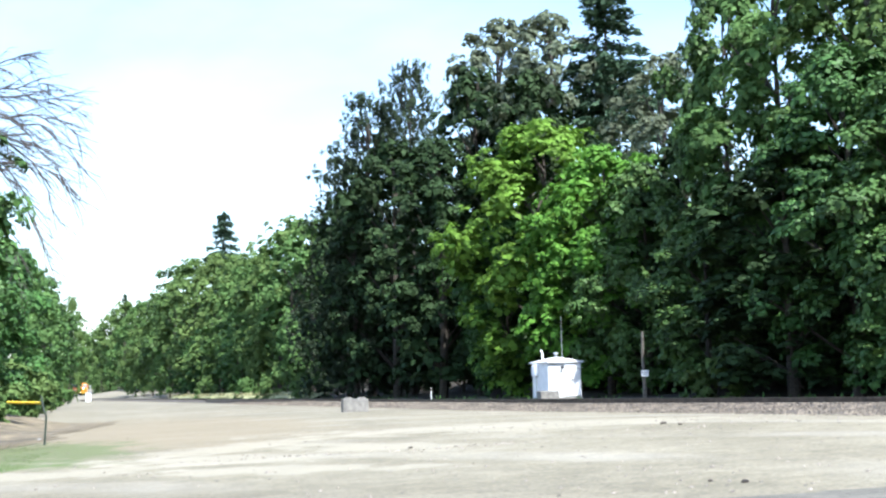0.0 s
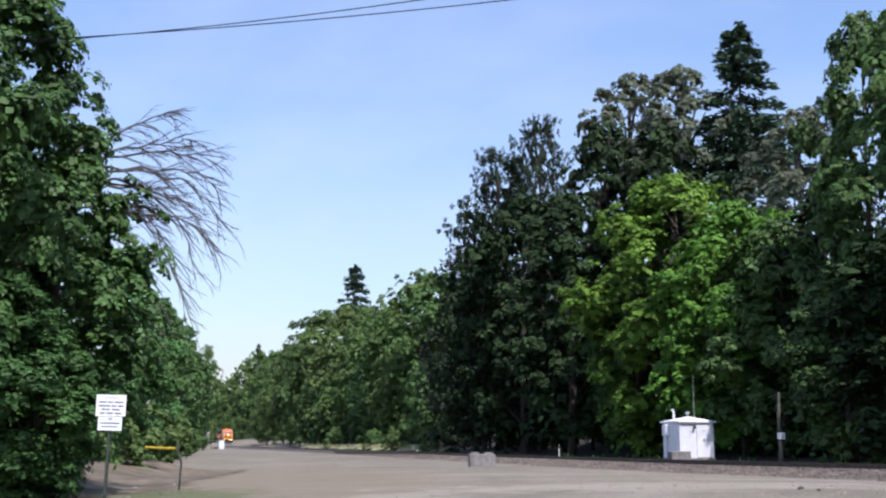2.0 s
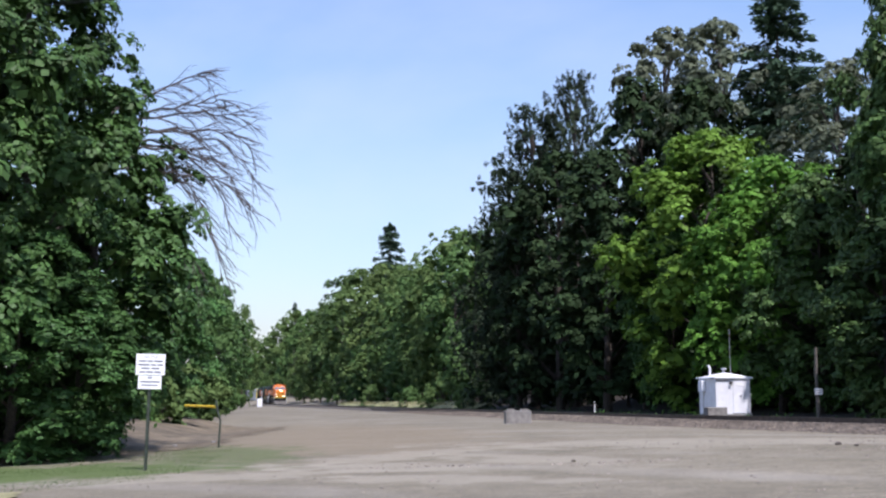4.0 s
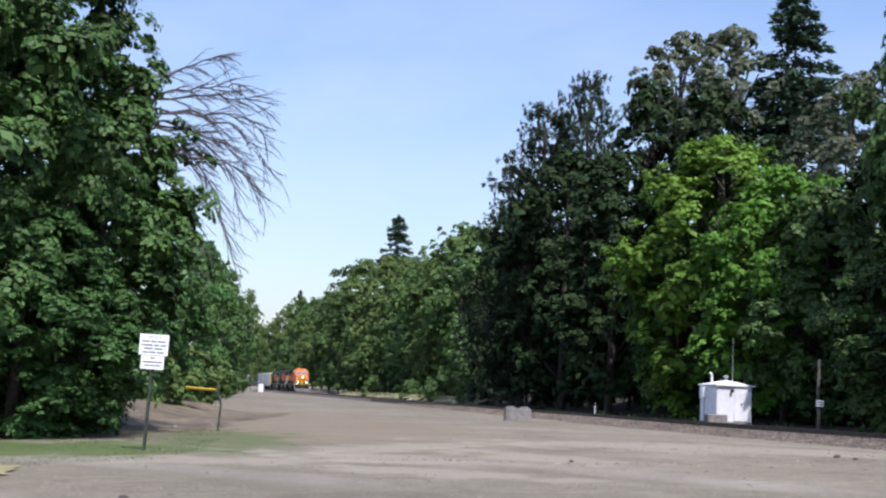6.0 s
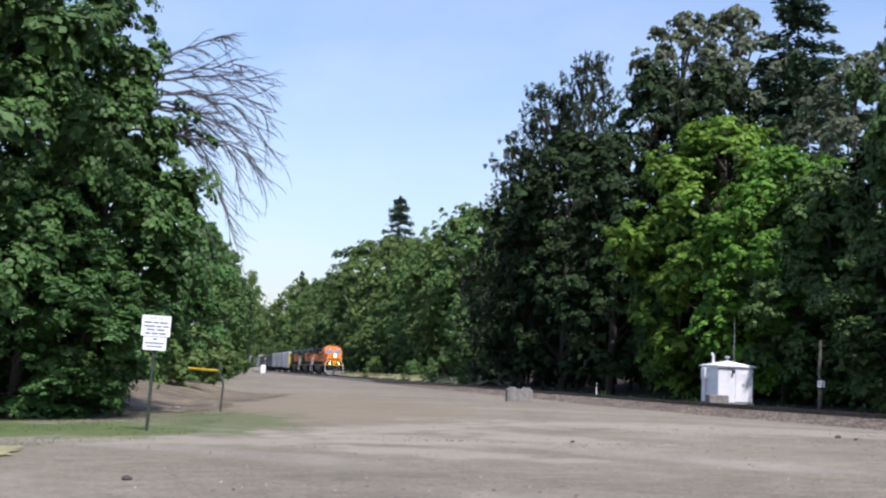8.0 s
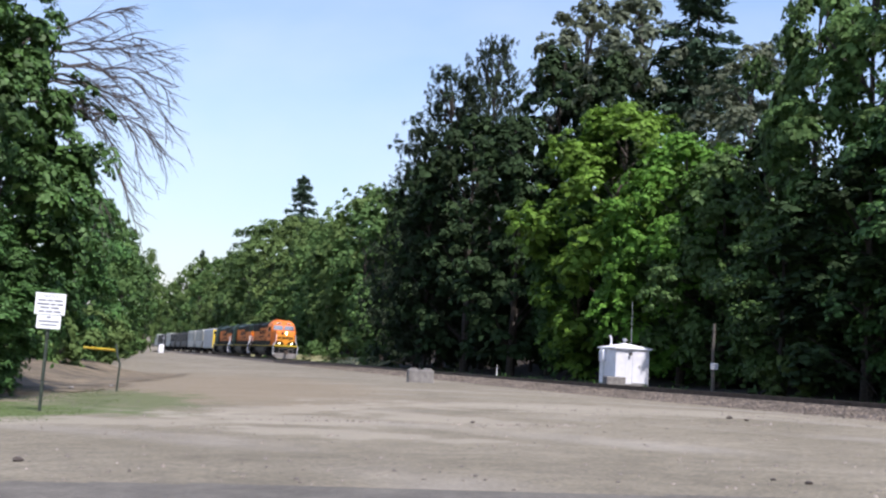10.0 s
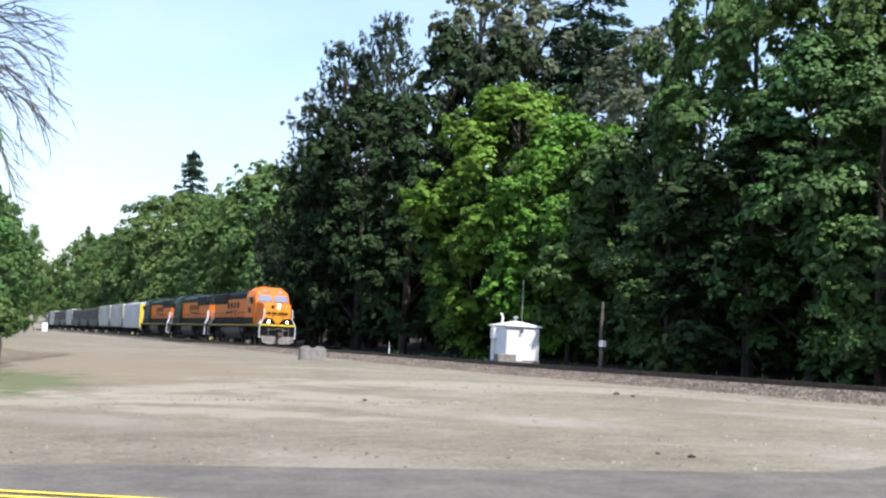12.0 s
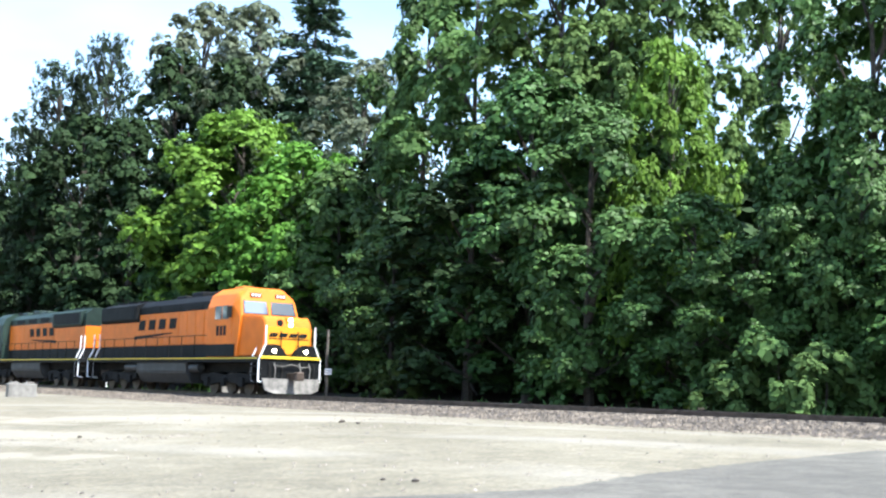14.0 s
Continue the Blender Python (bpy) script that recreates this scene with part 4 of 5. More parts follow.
def gate_thing():
    x, y = hit_ground(-19.36, -2.21)
    t = empty("barrier_gate", on_ground(x, y), "yellow steel barrier arm beside a crooked dark post", "gate")
    bm = bmesh.new()
    pts = [(0, 0, -0.2), (0.03, 0, 0.45), (0.05, 0.0, 0.85), (-0.06, 0, 1.15), (-0.12, 0, 1.48)]
    for a, b in zip(pts, pts[1:]):
        rod(bm, a, b, 0.035, 0.033, 8)
    part("crooked_post", bm, M_POST, t)
    a, b = Vector((-0.13, 0.05, 1.27)), Vector((-1.7, 1.5, 1.30))
    bm = bmesh.new()
    rod(bm, a, b, 0.042, n=10)
    part("arm", bm, M_YELLOW, t, "yellow painted steel arm")


gate_thing()


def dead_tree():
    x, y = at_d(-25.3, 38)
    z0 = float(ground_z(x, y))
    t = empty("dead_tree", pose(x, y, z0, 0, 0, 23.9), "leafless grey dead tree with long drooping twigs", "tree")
    r = random.Random(9)
    bm = bmesh.new()
    prev = Vector((0, 0, -0.2))
    for i in range(1, 8):
        p = Vector((0.12 * math.sin(i), 0.1 * math.cos(i * 1.3), 10.4 * i / 7))
        rod(bm, prev, p, 0.19 - 0.02 * i, 0.17 - 0.02 * i, 8)
        prev = p
    part("trunk", bm, M_TWIG, t)

    def twig(bm, p, d, length, rad, depth, droop):
        n = 5
        for i in range(n):
            d = (d + Vector((r.uniform(-0.14, 0.16), r.uniform(-0.16, 0.16), r.uniform(-0.12, 0.1) - droop))).normalized()
            q = p + d * (length / n)
            rod(bm, p, q, rad * (1 - i / n * 0.6), rad * (1 - (i + 1) / n * 0.6), 4)
            if depth and i and r.random() < 0.85:
                side = Vector((r.uniform(-0.3, 0.6), r.uniform(-0.5, 0.5), r.uniform(-0.6, 0.35)))
                twig(bm, q, (d + side).normalized(), length * r.uniform(0.3, 0.5), rad * 0.6, depth - 1, droop)
            p = q

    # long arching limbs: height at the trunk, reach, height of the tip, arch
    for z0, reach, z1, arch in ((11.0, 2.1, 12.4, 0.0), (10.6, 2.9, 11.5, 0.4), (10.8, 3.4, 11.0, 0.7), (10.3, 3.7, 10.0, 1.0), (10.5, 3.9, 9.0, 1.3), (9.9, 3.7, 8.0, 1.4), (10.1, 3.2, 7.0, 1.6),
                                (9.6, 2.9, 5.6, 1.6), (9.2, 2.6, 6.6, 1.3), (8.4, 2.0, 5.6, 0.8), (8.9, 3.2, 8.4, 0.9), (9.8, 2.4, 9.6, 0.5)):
        bm = bmesh.new()
        yy = r.uniform(-0.6, 0.6)
        p0, p1, p2 = Vector((0.1, 0, z0 - 0.25)), Vector((reach * 0.72 + 0.95, yy * 0.6, max(z0, z1) + arch * 0.45)), Vector((reach + 1.05, yy, z1))
        n, prev = 12, p0
        for i in range(1, n + 1):
            k = i / n
            q = p0 * (1 - k) ** 2 + p1 * 2 * k * (1 - k) + p2 * k * k
            q += Vector((r.uniform(-0.1, 0.1), r.uniform(-0.1, 0.1), r.uniform(-0.1, 0.1)))
            rod(bm, prev, q, 0.05 * (1 - 0.75 * (i - 1) / n), 0.05 * (1 - 0.75 * k), 5)
            if i > 2:
                d = (q - prev).normalized()
                for _ in range(r.choice((2, 3, 3))):
                    side = Vector((r.uniform(-0.1, 0.6), r.uniform(-0.6, 0.6), r.uniform(-0.7, 0.5)))
                    twig(bm, q, (d + side).normalized(), r.uniform(0.5, 1.2), 0.015, 1, r.uniform(-0.04, 0.12))
            prev = q
        part("limb", bm, M_TWIG, t)


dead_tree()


def wire(name, ends, sag, label):
    (az0, el0, d0), (az1, el1, d1) = ends
    a = Vector((*at_d(az0, d0), EYE + d0 * math.tan(radians(el0))))
    b = Vector((*at_d(az1, d1), EYE + d1 * math.tan(radians(el1))))
    bm = bmesh.new()
    prev, n = None, 40
    for i in range(n + 1):
        k = -0.6 + 2.6 * i / n
        p = a.lerp(b, k)
        p.z -= sag * (0.25 - (k - 0.5) ** 2)
        if prev is not None:
            rod(bm, prev, p, 0.016, n=5)
        prev = p
    tagged(part(name, bm, M_BLACK), label, "cable", "overhead cables")


wire("overhead_cable", ((-26.5, 18.9, 34), (0.35, 22.25, 30)), 0.5, "thin black overhead cable crossing the sky")
wire("overhead_cable", ((-26.6, 18.8, 34.4), (-4.84, 22.4, 30.3)), 0.5, "thin black overhead cable crossing the sky")

# ---------------------------------------------------------------- train
def mirror_box(bm, x0, x1, *rest, bevel=0.0):
    box(bm, x0, x1, *rest, bevel)
    box(bm, -x1, -x0, *rest, bevel)


def bogie(parent, yc, half, axles):
    """A truck with side frames and wheels, as parts."""
    for sx in (-1, 1):
        bm = bmesh.new()
        prism(bm, [(yc - half, 0.62), (yc - half, 0.86), (yc - half * 0.5, 0.98), (yc, 0.86), (yc + half * 0.5, 0.98), (yc + half, 0.86), (yc + half, 0.62), (yc + half * 0.6, 0.40), (yc + half * 0.3, 0.52), (yc - half * 0.3, 0.52), (yc - half * 0.6, 0.40)], "x", sx * 0.98, sx * 1.16)
        for a in axles:
            box(bm, min(sx * 1.14, sx * 1.30), max(sx * 1.14, sx * 1.30), yc + a - 0.2, yc + a + 0.2, 0.34, 0.76, 0.03)
        part("side_frame", bm, M_UNDER, parent)
    bm = bmesh.new()
    box(bm, -0.62, 0.62, yc - half * 1.1, yc + half * 1.1, 0.42, 1.02, 0.04)
    part("truck_bolster", bm, M_UNDER, parent)
    for a in axles:
        bm = bmesh.new()
        for sx in (-1, 1):
            rod(bm, (sx * 0.70, yc + a, 0.50), (sx * 0.84, yc + a, 0.50), 0.50, n=20)
            rod(bm, (sx * 0.66, yc + a, 0.50), (sx * 0.70, yc + a, 0.50), 0.53, n=20)
        rod(bm, (-0.8, yc + a, 0.5), (0.8, yc + a, 0.5), 0.09, n=8)
        part("wheelset", bm, M_STEEL, parent)


def locomotive(lead, label):
    t = empty("locomotive", Matrix(), label, "locomotive", "train")
    top = M_BLACK if lead else M_GREENBLK
    # deck and sill
    bm = bmesh.new()
    box(bm, -1.52, 1.52, 0.75, 21.6, 1.42, 1.66, 0.02)
    part("deck", bm, M_BLACK, t)
    for sx in (-1, 1):
        bm = bmesh.new()
        box(bm, min(sx * 1.52, sx * 1.545), max(sx * 1.52, sx * 1.545), 0.9, 21.4, 1.57, 1.62)
        part("sill_stripe", bm, M_YELLOW, t, "yellow reflective sill stripe")
    # long hood in side view
    bm = bmesh.new()
    box(bm, -1.02, 1.02, 5.55, 21.0, 1.66, 2.28)
    part("hood_skirt", bm, M_BLACK, t)
    bm = bmesh.new()
    box(bm, -1.03, 1.03, 5.6, 15.3, 2.28, 3.92, 0.02)
    box(bm, -1.03, 1.03, 15.3, 21.02, 2.28, 3.58, 0.02)
    part("hood_side", bm, M_ORANGE, t, "orange painted hood panels")
    bm = bmesh.new()
    prism(bm, [(-1.03, 3.92), (1.03, 3.92), (1.03, 4.30), (0.66, 4.62), (-0.66, 4.62), (-1.03, 4.30)], "y", 5.6, 15.3, 0.02)
    prism(bm, [(-1.03, 3.58), (1.03, 3.58), (1.03, 4.30), (0.66, 4.62), (-0.66, 4.62), (-1.03, 4.30)], "y", 15.3, 21.02, 0.02)
    part("hood_top", bm, top, t, "dark painted hood top")
    for sx in (-1, 1):
        bm = bmesh.new()
        prism(bm, [(sx * 1.0, 3.52), (sx * 1.2, 3.68), (sx * 1.2, 4.42), (sx * 0.6, 4.64)], "y", 15.4, 20.6, 0.02)
        part("radiator", bm, top, t)
        bm = bmesh.new()
        box(bm, min(sx * 1.198, sx * 1.215), max(sx * 1.198, sx * 1.215), 15.7, 20.3, 3.74, 4.36)
        part("radiator_screen", bm, M_BLACK, t)
        for k in range(9):
            bm = bmesh.new()
            y = 6.4 + k * 0.97
            box(bm, min(sx * 1.03, sx * 1.045), max(sx * 1.03, sx * 1.045), y, y + 0.90, 2.36, 3.86)
            part("hood_door", bm, M_ORANGE, t)
        for k in range(3):
            bm = bmesh.new()
            box(bm, min(sx * 1.03, sx * 1.05), max(sx * 1.03, sx * 1.05), 7.6 + k * 2.5, 9.2 + k * 2.5, 3.98, 4.26)
            part("air_intake", bm, M_BLACK, t)
    # roof gear
    for y, w, h in ((7.2, 0.5, 0.22), (9.6, 0.45, 0.3), (11.4, 0.5, 0.18)):
        bm = bmesh.new()
        box(bm, -w, w, y - 0.6, y + 0.6, 4.58, 4.60 + h, 0.05)
        part("roof_hatch", bm, top, t)
    for y in (16.4, 17.9, 19.4):
        bm = bmesh.new()
        rod(bm, (0, y, 4.58), (0, y, 4.74), 0.66, n=20)
        part("cooling_fan", bm, top, t)
    # cab
    bm = bmesh.new()
    prism(bm, [(-1.52, 1.66), (1.52, 1.66), (1.52, 3.98), (1.3, 4.48), (0.8, 4.80), (-0.8, 4.80), (-1.3, 4.48), (-1.52, 3.92)], "y", 3.42, 6.0, 0.03)
    front = bmesh.new()
    for sx in (-1, 1):
        for x0, y0, z0 in ((1.52, 3.44, 1.66), (1.52, 3.44, 3.98), (1.3, 3.44, 4.48), (0.8, 3.44, 4.80), (1.50, 2.9, 1.66), (1.46, 2.74, 3.30), (1.43, 2.75, 3.50), (1.34, 3.02, 4.27), (0.86, 3.14, 4.70)):
            front.verts.new((sx * x0, y0, z0))
    bmesh.ops.convex_hull(front, input=front.verts[:])
    bmesh.ops.bevel(front, geom=[e for e in front.edges if len(e.link_faces) == 2 and e.calc_face_angle() > 0.3], offset=0.03, segments=2, affect="EDGES")
    join(bm, front)
    cab = part("cab", bm, M_ORANGE if lead else M_GREENBLK, t, "orange wide safety cab" if lead else "dark green wide cab")
    bm = bmesh.new()
    box(bm, -1.535, 1.535, 3.1, 5.95, 1.68, 2.22)
    part("cab_band", bm, M_BLACK, t, "dark lower band")
    for sx in (-1, 1):
        bm = bmesh.new()
        def screen(x0, x1, z0, z1, lift):
            v = []
            for dy in (-lift, 0.05):
                for x, z in ((x0, z0), (x1, z0), (x1 - 0.1 * (z1 - z0), z1), (x0, z1)):
                    v.append(bm.verts.new((sx * x, 2.75 + 0.351 * (z - 3.5) + dy, z)))
            for f in ((0, 1, 2, 3), (7, 6, 5, 4), (0, 4, 5, 1), (1, 5, 6, 2), (2, 6, 7, 3), (3, 7, 4, 0)):
                bm.faces.new([v[i] for i in f])
            bmesh.ops.recalc_face_normals(bm, faces=bm.faces[:])
        screen(0.07, 1.32, 3.55, 4.19, 0.012)
        part("windshield_gasket", bm, M_BLACK, t)
        bm = bmesh.new()
        screen(0.11, 1.26, 3.60, 4.15, 0.022)
        part("windshield", bm, M_SKY_GLASS, t, "windshield pane with sky reflection put into its colour")
        bm = bmesh.new()
        box(bm, min(sx * 1.52, sx * 1.54), max(sx * 1.52, sx * 1.54), 3.75, 4.4, 3.35, 3.95)
        box(bm, min(sx * 1.52, sx * 1.54), max(sx * 1.52, sx * 1.54), 4.5, 5.15, 3.35, 3.95)
        part("side_window", bm, M_SKY_GLASS, t)
        bm = bmesh.new()
        box(bm, sx * 0.62 - 0.26, sx * 0.62 + 0.26, 2.99, 3.2, 4.33, 4.52, 0.02)
        board = part("number_board", bm, M_BLACK, t, "dark number board")
        bm = bmesh.new()
        for k in (-0.16, 0.0, 0.16):
            box(bm, sx * 0.62 + k - 0.05, sx * 0.62 + k + 0.05, 2.982, 2.990, 4.37, 4.48)
        part("number_bar", bm, M_SIGN, board)
        bm = bmesh.new()
        box(bm, min(sx * 1.52, sx * 1.75), max(sx * 1.52, sx * 1.75), 3.45, 3.52, 3.4, 3.9, 0.01)
        part("mirror", bm, M_BLACK, t)
        bm = bmesh.new()
        for k in range(3):
            box(bm, min(sx * 1.52, sx * 1.532), max(sx * 1.52, sx * 1.532), 4.0 + k * 0.36, 4.26 + k * 0.36, 2.62, 3.06)
        part("number_bar", bm, M_BLACK, t)
        # wordmark as plain bars, with its swoosh
        bm = bmesh.new()
        for k in range(4):
            y = 10.6 + k * 1.32
            prism(bm, [(y, 3.10), (y + 0.84, 3.10), (y + 0.72, 3.62), (y - 0.12, 3.62)], "x", *sorted((sx * 1.045, sx * 1.056)))
        prism(bm, [(11.0, 2.86), (15.9, 2.62), (15.9, 2.80), (11.0, 2.92)], "x", *sorted((sx * 1.045, sx * 1.056)))
        part("wordmark_bar", bm, M_BLACK, t)
    # nose
    bm = bmesh.new()
    prism(bm, [(3.1, 1.70), (1.02, 1.70), (0.98, 2.9), (1.09, 3.26), (1.32, 3.42), (3.1, 3.54)], "x", -1.42, 1.42, 0.05)
    for v in bm.verts:
        k = max(0.0, (3.0 - v.co.y) / 2.0)
        v.co.x *= 1 - 0.16 * k - 0.10 * k * max(0.0, (v.co.z - 2.6) / 1.0)
    nose = part("nose", bm, M_ORANGE if lead else M_GREENBLK, t, "orange short nose" if lead else "dark green short nose")
    bm = bmesh.new()
    prism(bm, [(-1.02, 2.10), (-0.55, 1.98), (0, 1.78), (0.55, 1.98), (1.02, 2.10), (1.08, 2.75), (0.95, 2.98), (-0.95, 2.98), (-1.08, 2.75)], "y", 0.955, 1.03)
    part("nose_panel", bm, M_NOSE, nose, "yellow nose panel")
    for x0 in (-0.98, -0.50, -0.02, 0.46):
        bm = bmesh.new()
        prism(bm, [(x0, 2.52), (x0 + 0.36, 2.52), (x0 + 0.44, 2.60), (x0 + 0.44, 2.70), (x0 + 0.08, 2.70)], "y", 0.943, 0.955)
        part("emblem_bar", bm, M_BLACK, nose)
    bm = bmesh.new()
    prism(bm, [(-1.0, 2.43), (1.0, 2.43), (0.94, 2.47), (-0.94, 2.47)], "y", 0.943, 0.955)
    part("emblem_bar", bm, M_BLACK, nose)
    for sx in (-1, 1):
        bm = bmesh.new()
        for z in (2.15, 2.75):
            rod(bm, (sx * 0.42, 0.955, z), (sx * 0.42, 0.85, z), 0.018, n=6)
        rod(bm, (sx * 0.42, 0.86, 1.8), (sx * 0.42, 0.86, 2.75), 0.022, n=6)
        part("nose_grab", bm, M_BLACK, nose)
    bm = bmesh.new()
    rod(bm, (-0.42, 1.12, 3.14), (-0.42, 1.0, 3.14), 0.15, n=16)
    part("nose_window", bm, M_BLACK, nose)
    for sx in (-1, 1):
        bm = bmesh.new()
        prism(bm, [(sx * 0.12, 1.68), (sx * 1.3, 1.68), (sx * 1.3, 2.0), (sx * 1.0, 2.2), (sx * 0.62, 2.2), (sx * 0.3, 2.0)], "y", 0.80, 0.97, 0.02)
        shoulder = part("anticlimber", bm, M_BLACK, t)
        bm = bmesh.new()
        rod(bm, (sx * 0.78, 0.81, 1.92), (sx * 0.78, 0.74, 1.92), 0.075, n=16)
        lamp = part("ditch_light", bm, M_LAMP if lead else M_LAMPOFF, t, "glowing ditch light" if lead else "unlit ditch light")
    bm = bmesh.new()
    box(bm, -0.09, 0.26, 0.985, 1.2, 2.94, 3.40, 0.03)
    hl = part("headlight_housing", bm, M_LAMPOFF if not lead else M_NOSE, nose)
    for k in (3.06, 3.28):
        bm = bmesh.new()
        rod(bm, (0.085, 1.01, k), (0.085, 0.955, k), 0.085, n=16)
        part("headlight", bm, M_LAMP if lead else M_LAMPOFF, t, "round headlight")
    bm = bmesh.new()
    box(bm, -1.45, 1.45, 0.70, 0.80, 1.58, 1.69, 0.01)
    part("front_sill", bm, M_YELLOW, t, "yellow front sill")
    bm = bmesh.new()
    box(bm, -1.45, 1.45, 0.75, 0.95, 0.75, 1.54, 0.02)
    part("pilot_plate", bm, M_BLACK, t)
    bm = bmesh.new()
    prism(bm, [(-1.42, 0.75), (-1.3, 0.25), (-0.9, 0.10), (0.9, 0.10), (1.3, 0.25), (1.42, 0.75)], "y", 0.50, 0.62, 0.02)
    for v in bm.verts:
        v.co.y -= 0.25 * (1 - abs(v.co.x) / 1.45) - 0.12 * (v.co.z - 0.1)
    part("snow_plow", bm, M_PLOW, t, "worn grey snow plow blade")
    bm = bmesh.new()
    box(bm, -0.14, 0.14, -0.05, 0.8, 0.72, 0.98, 0.03)
    box(bm, -0.19, 0.19, -0.2, 0.08, 0.66, 1.04, 0.04)
    part("coupler", bm, M_STEEL, t)
    bm = bmesh.new()
    prev = Vector((-0.75, 0.66, 1.32))
    for i in range(1, 15):
        k = i / 14
        p = Vector((-0.75 + 1.6 * k, 0.64, 1.32 - 0.05 * math.sin(math.pi * 3 * k) - 0.04 * k))
        rod(bm, prev, p, 0.022, n=6)
        prev = p
    part("air_hose", bm, M_PLOW, t)
    for x0, z0 in ((-1.05, 0.8), (-0.8, 0.7), (-0.45, 0.85), (0.42, 0.8), (0.62, 0.66), (0.9, 0.85), (1.1, 0.75)):
        bm = bmesh.new()
        rod(bm, (x0, 0.72, 1.42), (x0 + 0.02, 0.60, 1.15), 0.025, n=6)
        rod(bm, (x0 + 0.02, 0.60, 1.15), (x0 - 0.02, 0.62, z0 - 0.25), 0.025, n=6)
        part("brake_hose", bm, M_PLOW if x0 in (-0.8, 0.42, 0.9) else M_UNDER, t)
    # corner handrails, front and rear
    for y0, sy in ((0.78, 1), (21.5, -1)):
        for sx in (-1, 1):
            for x0, dy in ((1.50, 0.0), (1.46, 0.75)):
                bm = bmesh.new()
                pts = [(sx * (x0 - 0.3), y0 + sy * dy, 0.56), (sx * x0, y0 + sy * dy, 0.62), (sx * x0, y0 + sy * dy, 1.55), (sx * (x0 - 0.3), y0 + sy * dy, 2.2), (sx * (x0 - 0.3), y0 + sy * dy, 3.0)]
                for a, b in zip(pts, pts[1:]):
                    rod(bm, a, b, 0.036, n=6)
                part("grab_rail", bm, M_SIGN, t, "white painted grab rail")
            for k in range(3):
                bm = bmesh.new()
                box(bm, min(sx * 1.02, sx * 1.5), max(sx * 1.02, sx * 1.5), min(y0, y0 + sy * 0.7), max(y0, y0 + sy * 0.7), 0.55 + 0.34 * k, 0.60 + 0.34 * k)
                part("step", bm, M_UNDER, t)
            bm = bmesh.new()
            prism(bm, [(sx * 1.5, 0.5), (sx * 1.06, 0.5), (sx * 1.06, 1.42), (sx * 1.5, 1.42)], "y", *sorted((y0 + sy * 0.72, y0 + sy * 0.78)))
            part("step_back", bm, M_UNDER, t)
    for sx in (-1, 1):
        bm = bmesh.new()
        for k in range(11):
            y = 5.9 + k * 1.47
            rod(bm, (sx * 1.47, y, 1.66), (sx * 1.47, y, 2.66), 0.02, n=5)
        rod(bm, (sx * 1.47, 5.8, 2.66), (sx * 1.47, 20.8, 2.66), 0.02, n=5)
        part("handrail", bm, M_BLACK, t)
    # below the deck
    bm = bmesh.new()
    box(bm, -0.85, 0.85, 1.0, 21.3, 0.98, 1.44, 0.03)
    part("centre_sill", bm, M_UNDER, t)
    bm = bmesh.new()
    prism(bm, [(-1.45, 0.95), (-1.1, 0.42), (1.1, 0.42), (1.45, 0.95), (1.45, 1.42), (-1.45, 1.42)], "y", 8.2, 14.4, 0.05)
    part("fuel_tank", bm, M_TANK, t)
    for y0, y1 in ((7.1, 8.1), (14.5, 16.2)):
        bm = bmesh.new()
        rod(bm, (-1.2, y0, 1.17), (-1.2, y1, 1.17), 0.21, n=12)
        part("air_reservoir", bm, M_TANK, t)
    bogie(t, 4.6, 2.55, (-1.75, 0.0, 1.75))
    bogie(t, 17.6, 2.55, (-1.75, 0.0, 1.75))
    bm = bmesh.new()
    box(bm, -0.14, 0.14, 21.5, 22.3, 0.72, 0.98, 0.03)
    part("rear_coupler", bm, M_STEEL, t)
    # horns and aerials on the cab roof
    bm = bmesh.new()
    for k in (-0.2, 0.0, 0.2):
        rod(bm, (0.3 + k, 6.6, 4.78), (0.3 + k, 6.15, 4.80), 0.03, 0.09, 8)
    box(bm, 0.0, 0.6, 6.55, 6.7, 4.6, 4.76)
    part("air_horn", bm, M_BLACK, t)
    bm = bmesh.new()
    box(bm, -0.75, -0.15, 4.0, 4.9, 4.78, 4.88, 0.03)
    part("ac_unit", bm, M_ORANGE if lead else top, t)
    return t


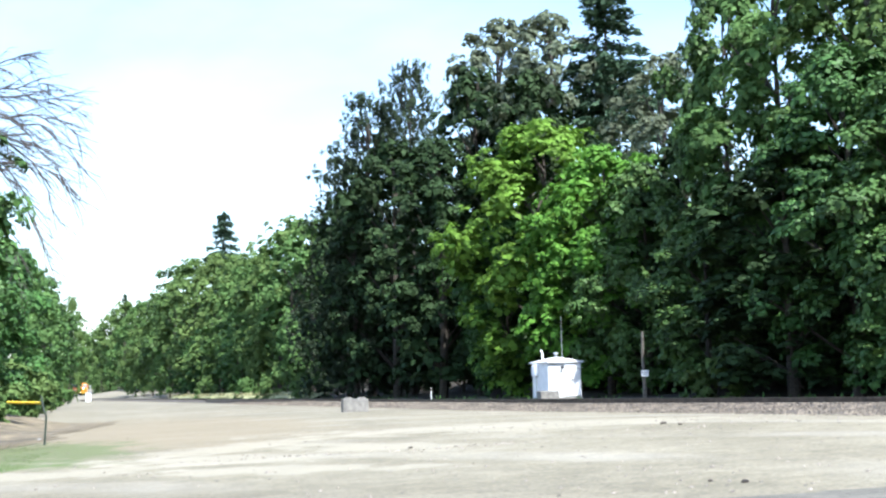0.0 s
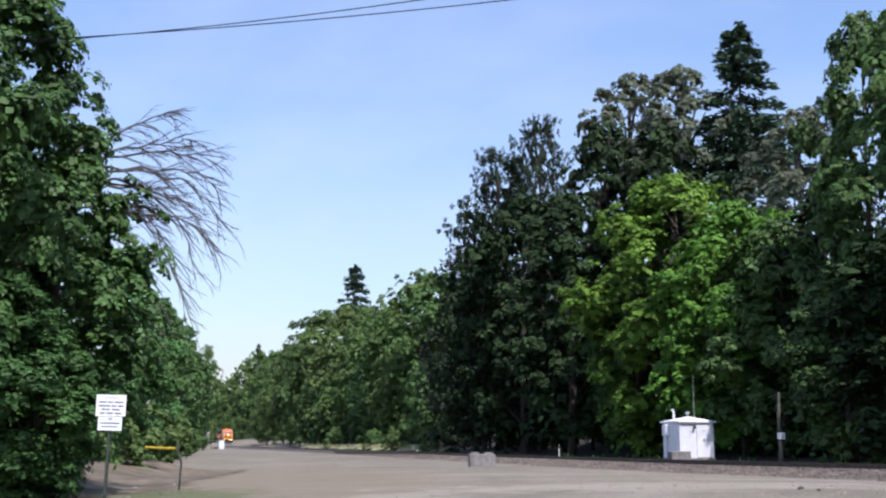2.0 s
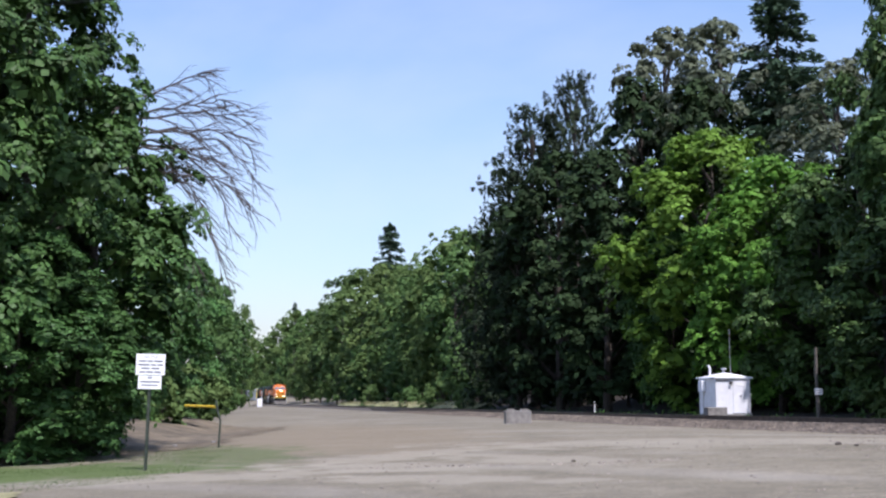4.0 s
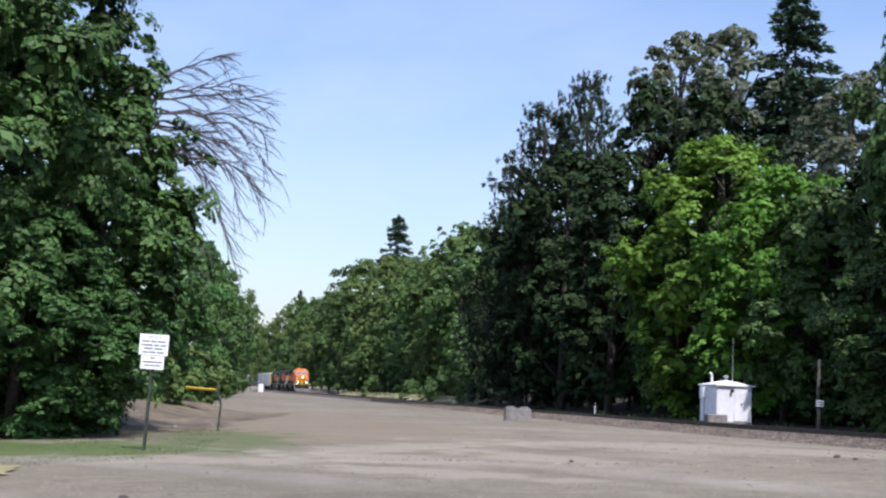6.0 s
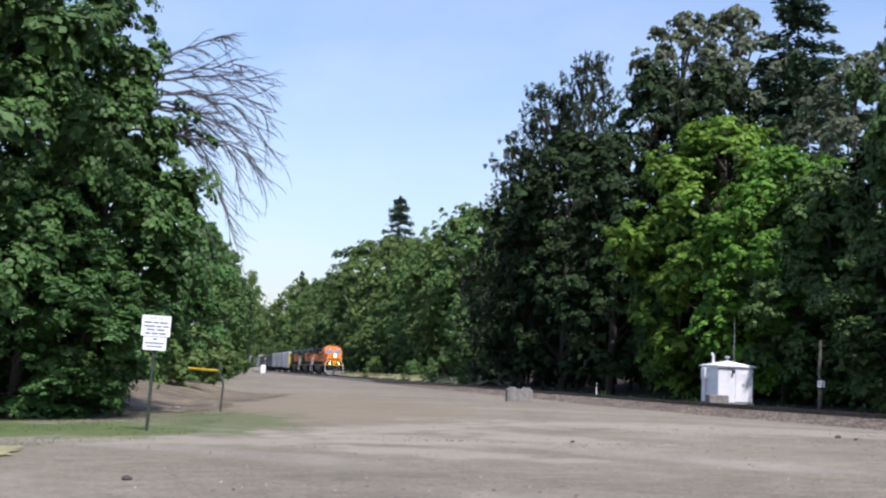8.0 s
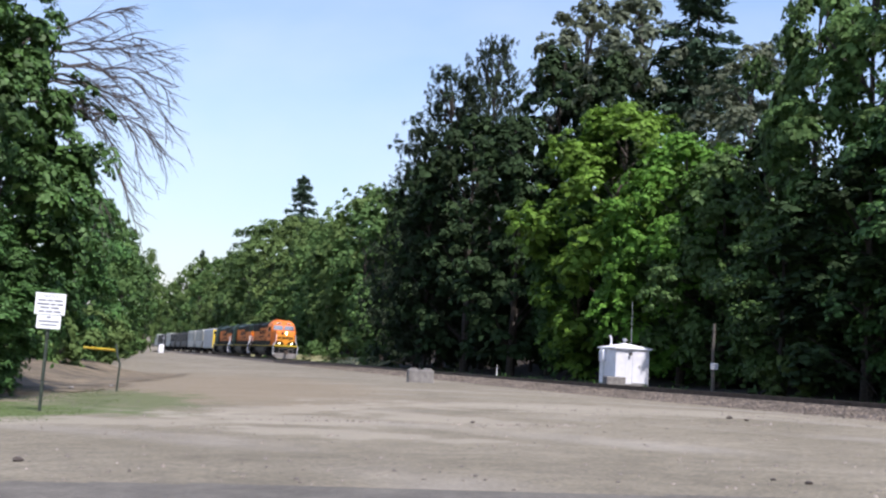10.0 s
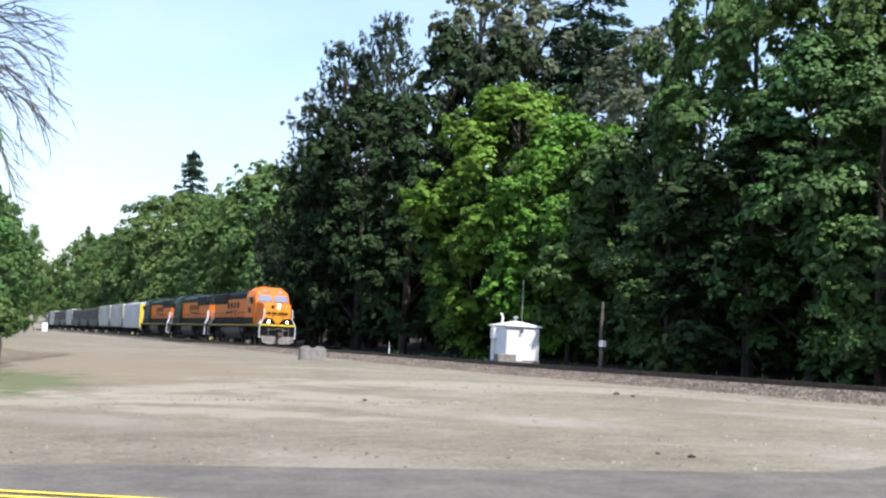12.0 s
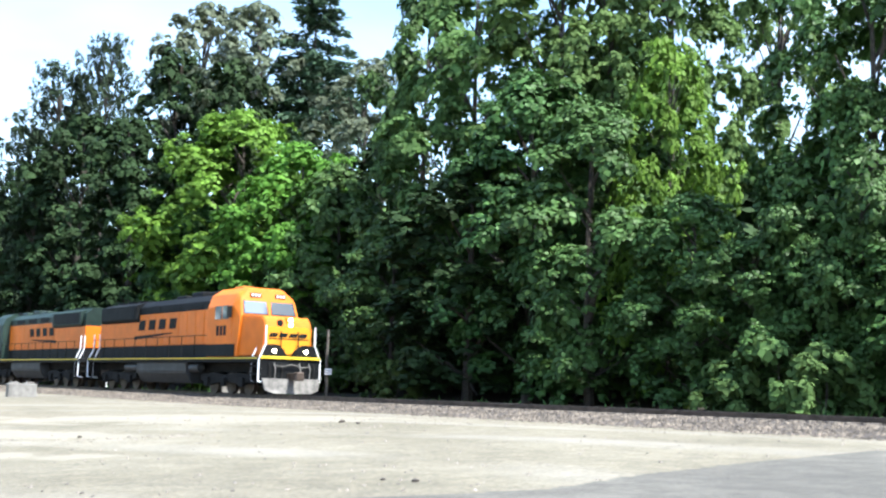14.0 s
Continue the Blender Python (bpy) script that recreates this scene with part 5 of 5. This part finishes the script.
def car(name, L, H, mat, label, ribs, end_mat, slope=0.0, smooth_side=False):
    t = empty(name, Matrix(), label, "freight car", "train")
    bm = bmesh.new()
    if slope:
        prism(bm, [(0.5, H - 0.25), (0.5, 2.3), (2.1, 1.1), (L - 2.1, 1.1), (L - 0.5, 2.3), (L - 0.5, H - 0.25), (L - 0.7, H), (0.7, H)], "x", -1.5, 1.5, 0.06)
    else:
        prism(bm, [(-1.5, 1.0), (1.5, 1.0), (1.5, H - 0.2), (0.9, H), (-0.9, H), (-1.5, H - 0.2)], "y", 0.55, L - 0.55, 0.03)
    part("body", bm, mat, t)
    for k in range(ribs):
        y = 1.2 + (L - 2.4) * k / max(1, ribs - 1)
        for sx in (-1, 1):
            bm = bmesh.new()
            box(bm, min(sx * 1.49, sx * 1.56), max(sx * 1.49, sx * 1.56), y - 0.06, y + 0.06, 1.15 if not slope else 2.3, H - 0.25)
            part("side_rib", bm, mat, t)
    bm = bmesh.new()
    box(bm, -1.3, 1.3, 0.2, L - 0.2, 0.88, 1.05)
    part("underframe", bm, M_UNDER, t)
    for ye, sy in ((0.50, -1), (L - 0.50, 1)):
        bm = bmesh.new()
        box(bm, -1.5, -1.42, *sorted((ye, ye + sy * 0.10)), 1.05, H - 0.3)
        box(bm, -0.95, -0.87, *sorted((ye, ye + sy * 0.10)), 1.05, H - 0.3)
        for k in range(8):
            box(bm, -1.44, -0.9, *sorted((ye + sy * 0.04, ye + sy * 0.09)), 1.25 + k * 0.38, 1.30 + k * 0.38)
        part("ladder", bm, end_mat, t)
        bm = bmesh.new()
        box(bm, -1.5, 1.5, *sorted((ye - sy * 0.045, ye + sy * 0.03)), 1.05 if not slope else 2.35, H - 0.3)
        part("end_wall", bm, end_mat, t)
    bm = bmesh.new()
    box(bm, -0.35, 0.35, 0.6, L - 0.6, H + 0.02, H + 0.09)
    part("running_board", bm, M_GALV, t)
    bogie(t, 2.0, 1.35, (-0.88, 0.88))
    bogie(t, L - 2.0, 1.35, (-0.88, 0.88))
    bm = bmesh.new()
    box(bm, -0.14, 0.14, -0.1, 0.5, 0.72, 0.98, 0.03)
    box(bm, -0.14, 0.14, L - 0.5, L + 0.1, 0.72, 0.98, 0.03)
    part("coupler", bm, M_STEEL, t)
    return t


def train_pose(s, turned=0.0):
    x, y = track(s, 0)
    if turned:
        x, y = track(s + turned, 0)
        return pose(x, y, 0.80, 0, 0, TRK + 180)
    return pose(x, y, 0.80, 0, 0, TRK)


TRAIN = []
off = -0.6
for i in range(3):
    t = locomotive(i == 0, ("orange and black diesel locomotive with lit headlights", "orange and dark green diesel locomotive coupled behind the leader", "orange and dark green diesel locomotive coupled behind the leader")[i])
    TRAIN.append((t, off, 22.3 if i else 0.0))
    off += 22.3
box_car = car("box_car", 17.0, 4.55, M_BOXCAR, "plain pale grey box car with a yellow end", 0, M_YELLOW)
TRAIN.append((box_car, off, 0.0))
off += 17.2
HOP = car("hopper_car", 16.0, 4.5, M_HOPPER, "light grey covered hopper car with ribbed sides", 11, M_HOPPER, slope=1.0)
TRAIN.append((HOP, off, 0.0))
off += 16.2
h2 = copy_thing(HOP, Matrix())
TRAIN.append((h2, off, 0.0))
off += 16.2
HOPD = car("hopper_car", 16.0, 4.3, M_HOPDARK, "dark grey covered hopper car with ribbed sides", 11, M_HOPDARK, slope=1.0)
for i in range(8):
    t = HOPD if i == 0 else copy_thing(HOPD if i % 3 else HOP, Matrix())
    TRAIN.append((t, off, 0.0))
    off += 16.2


def motions():
    times = [0, 0.1, 0.3] + [k * 0.5 for k in range(1, 28)] + [13.7, 13.9, 14.0]
    for t, o, turned in TRAIN:
        walk(t, [(k, train_pose(43.6 + 24.1 * (14 - k) + o, turned)) for k in times])


motions()
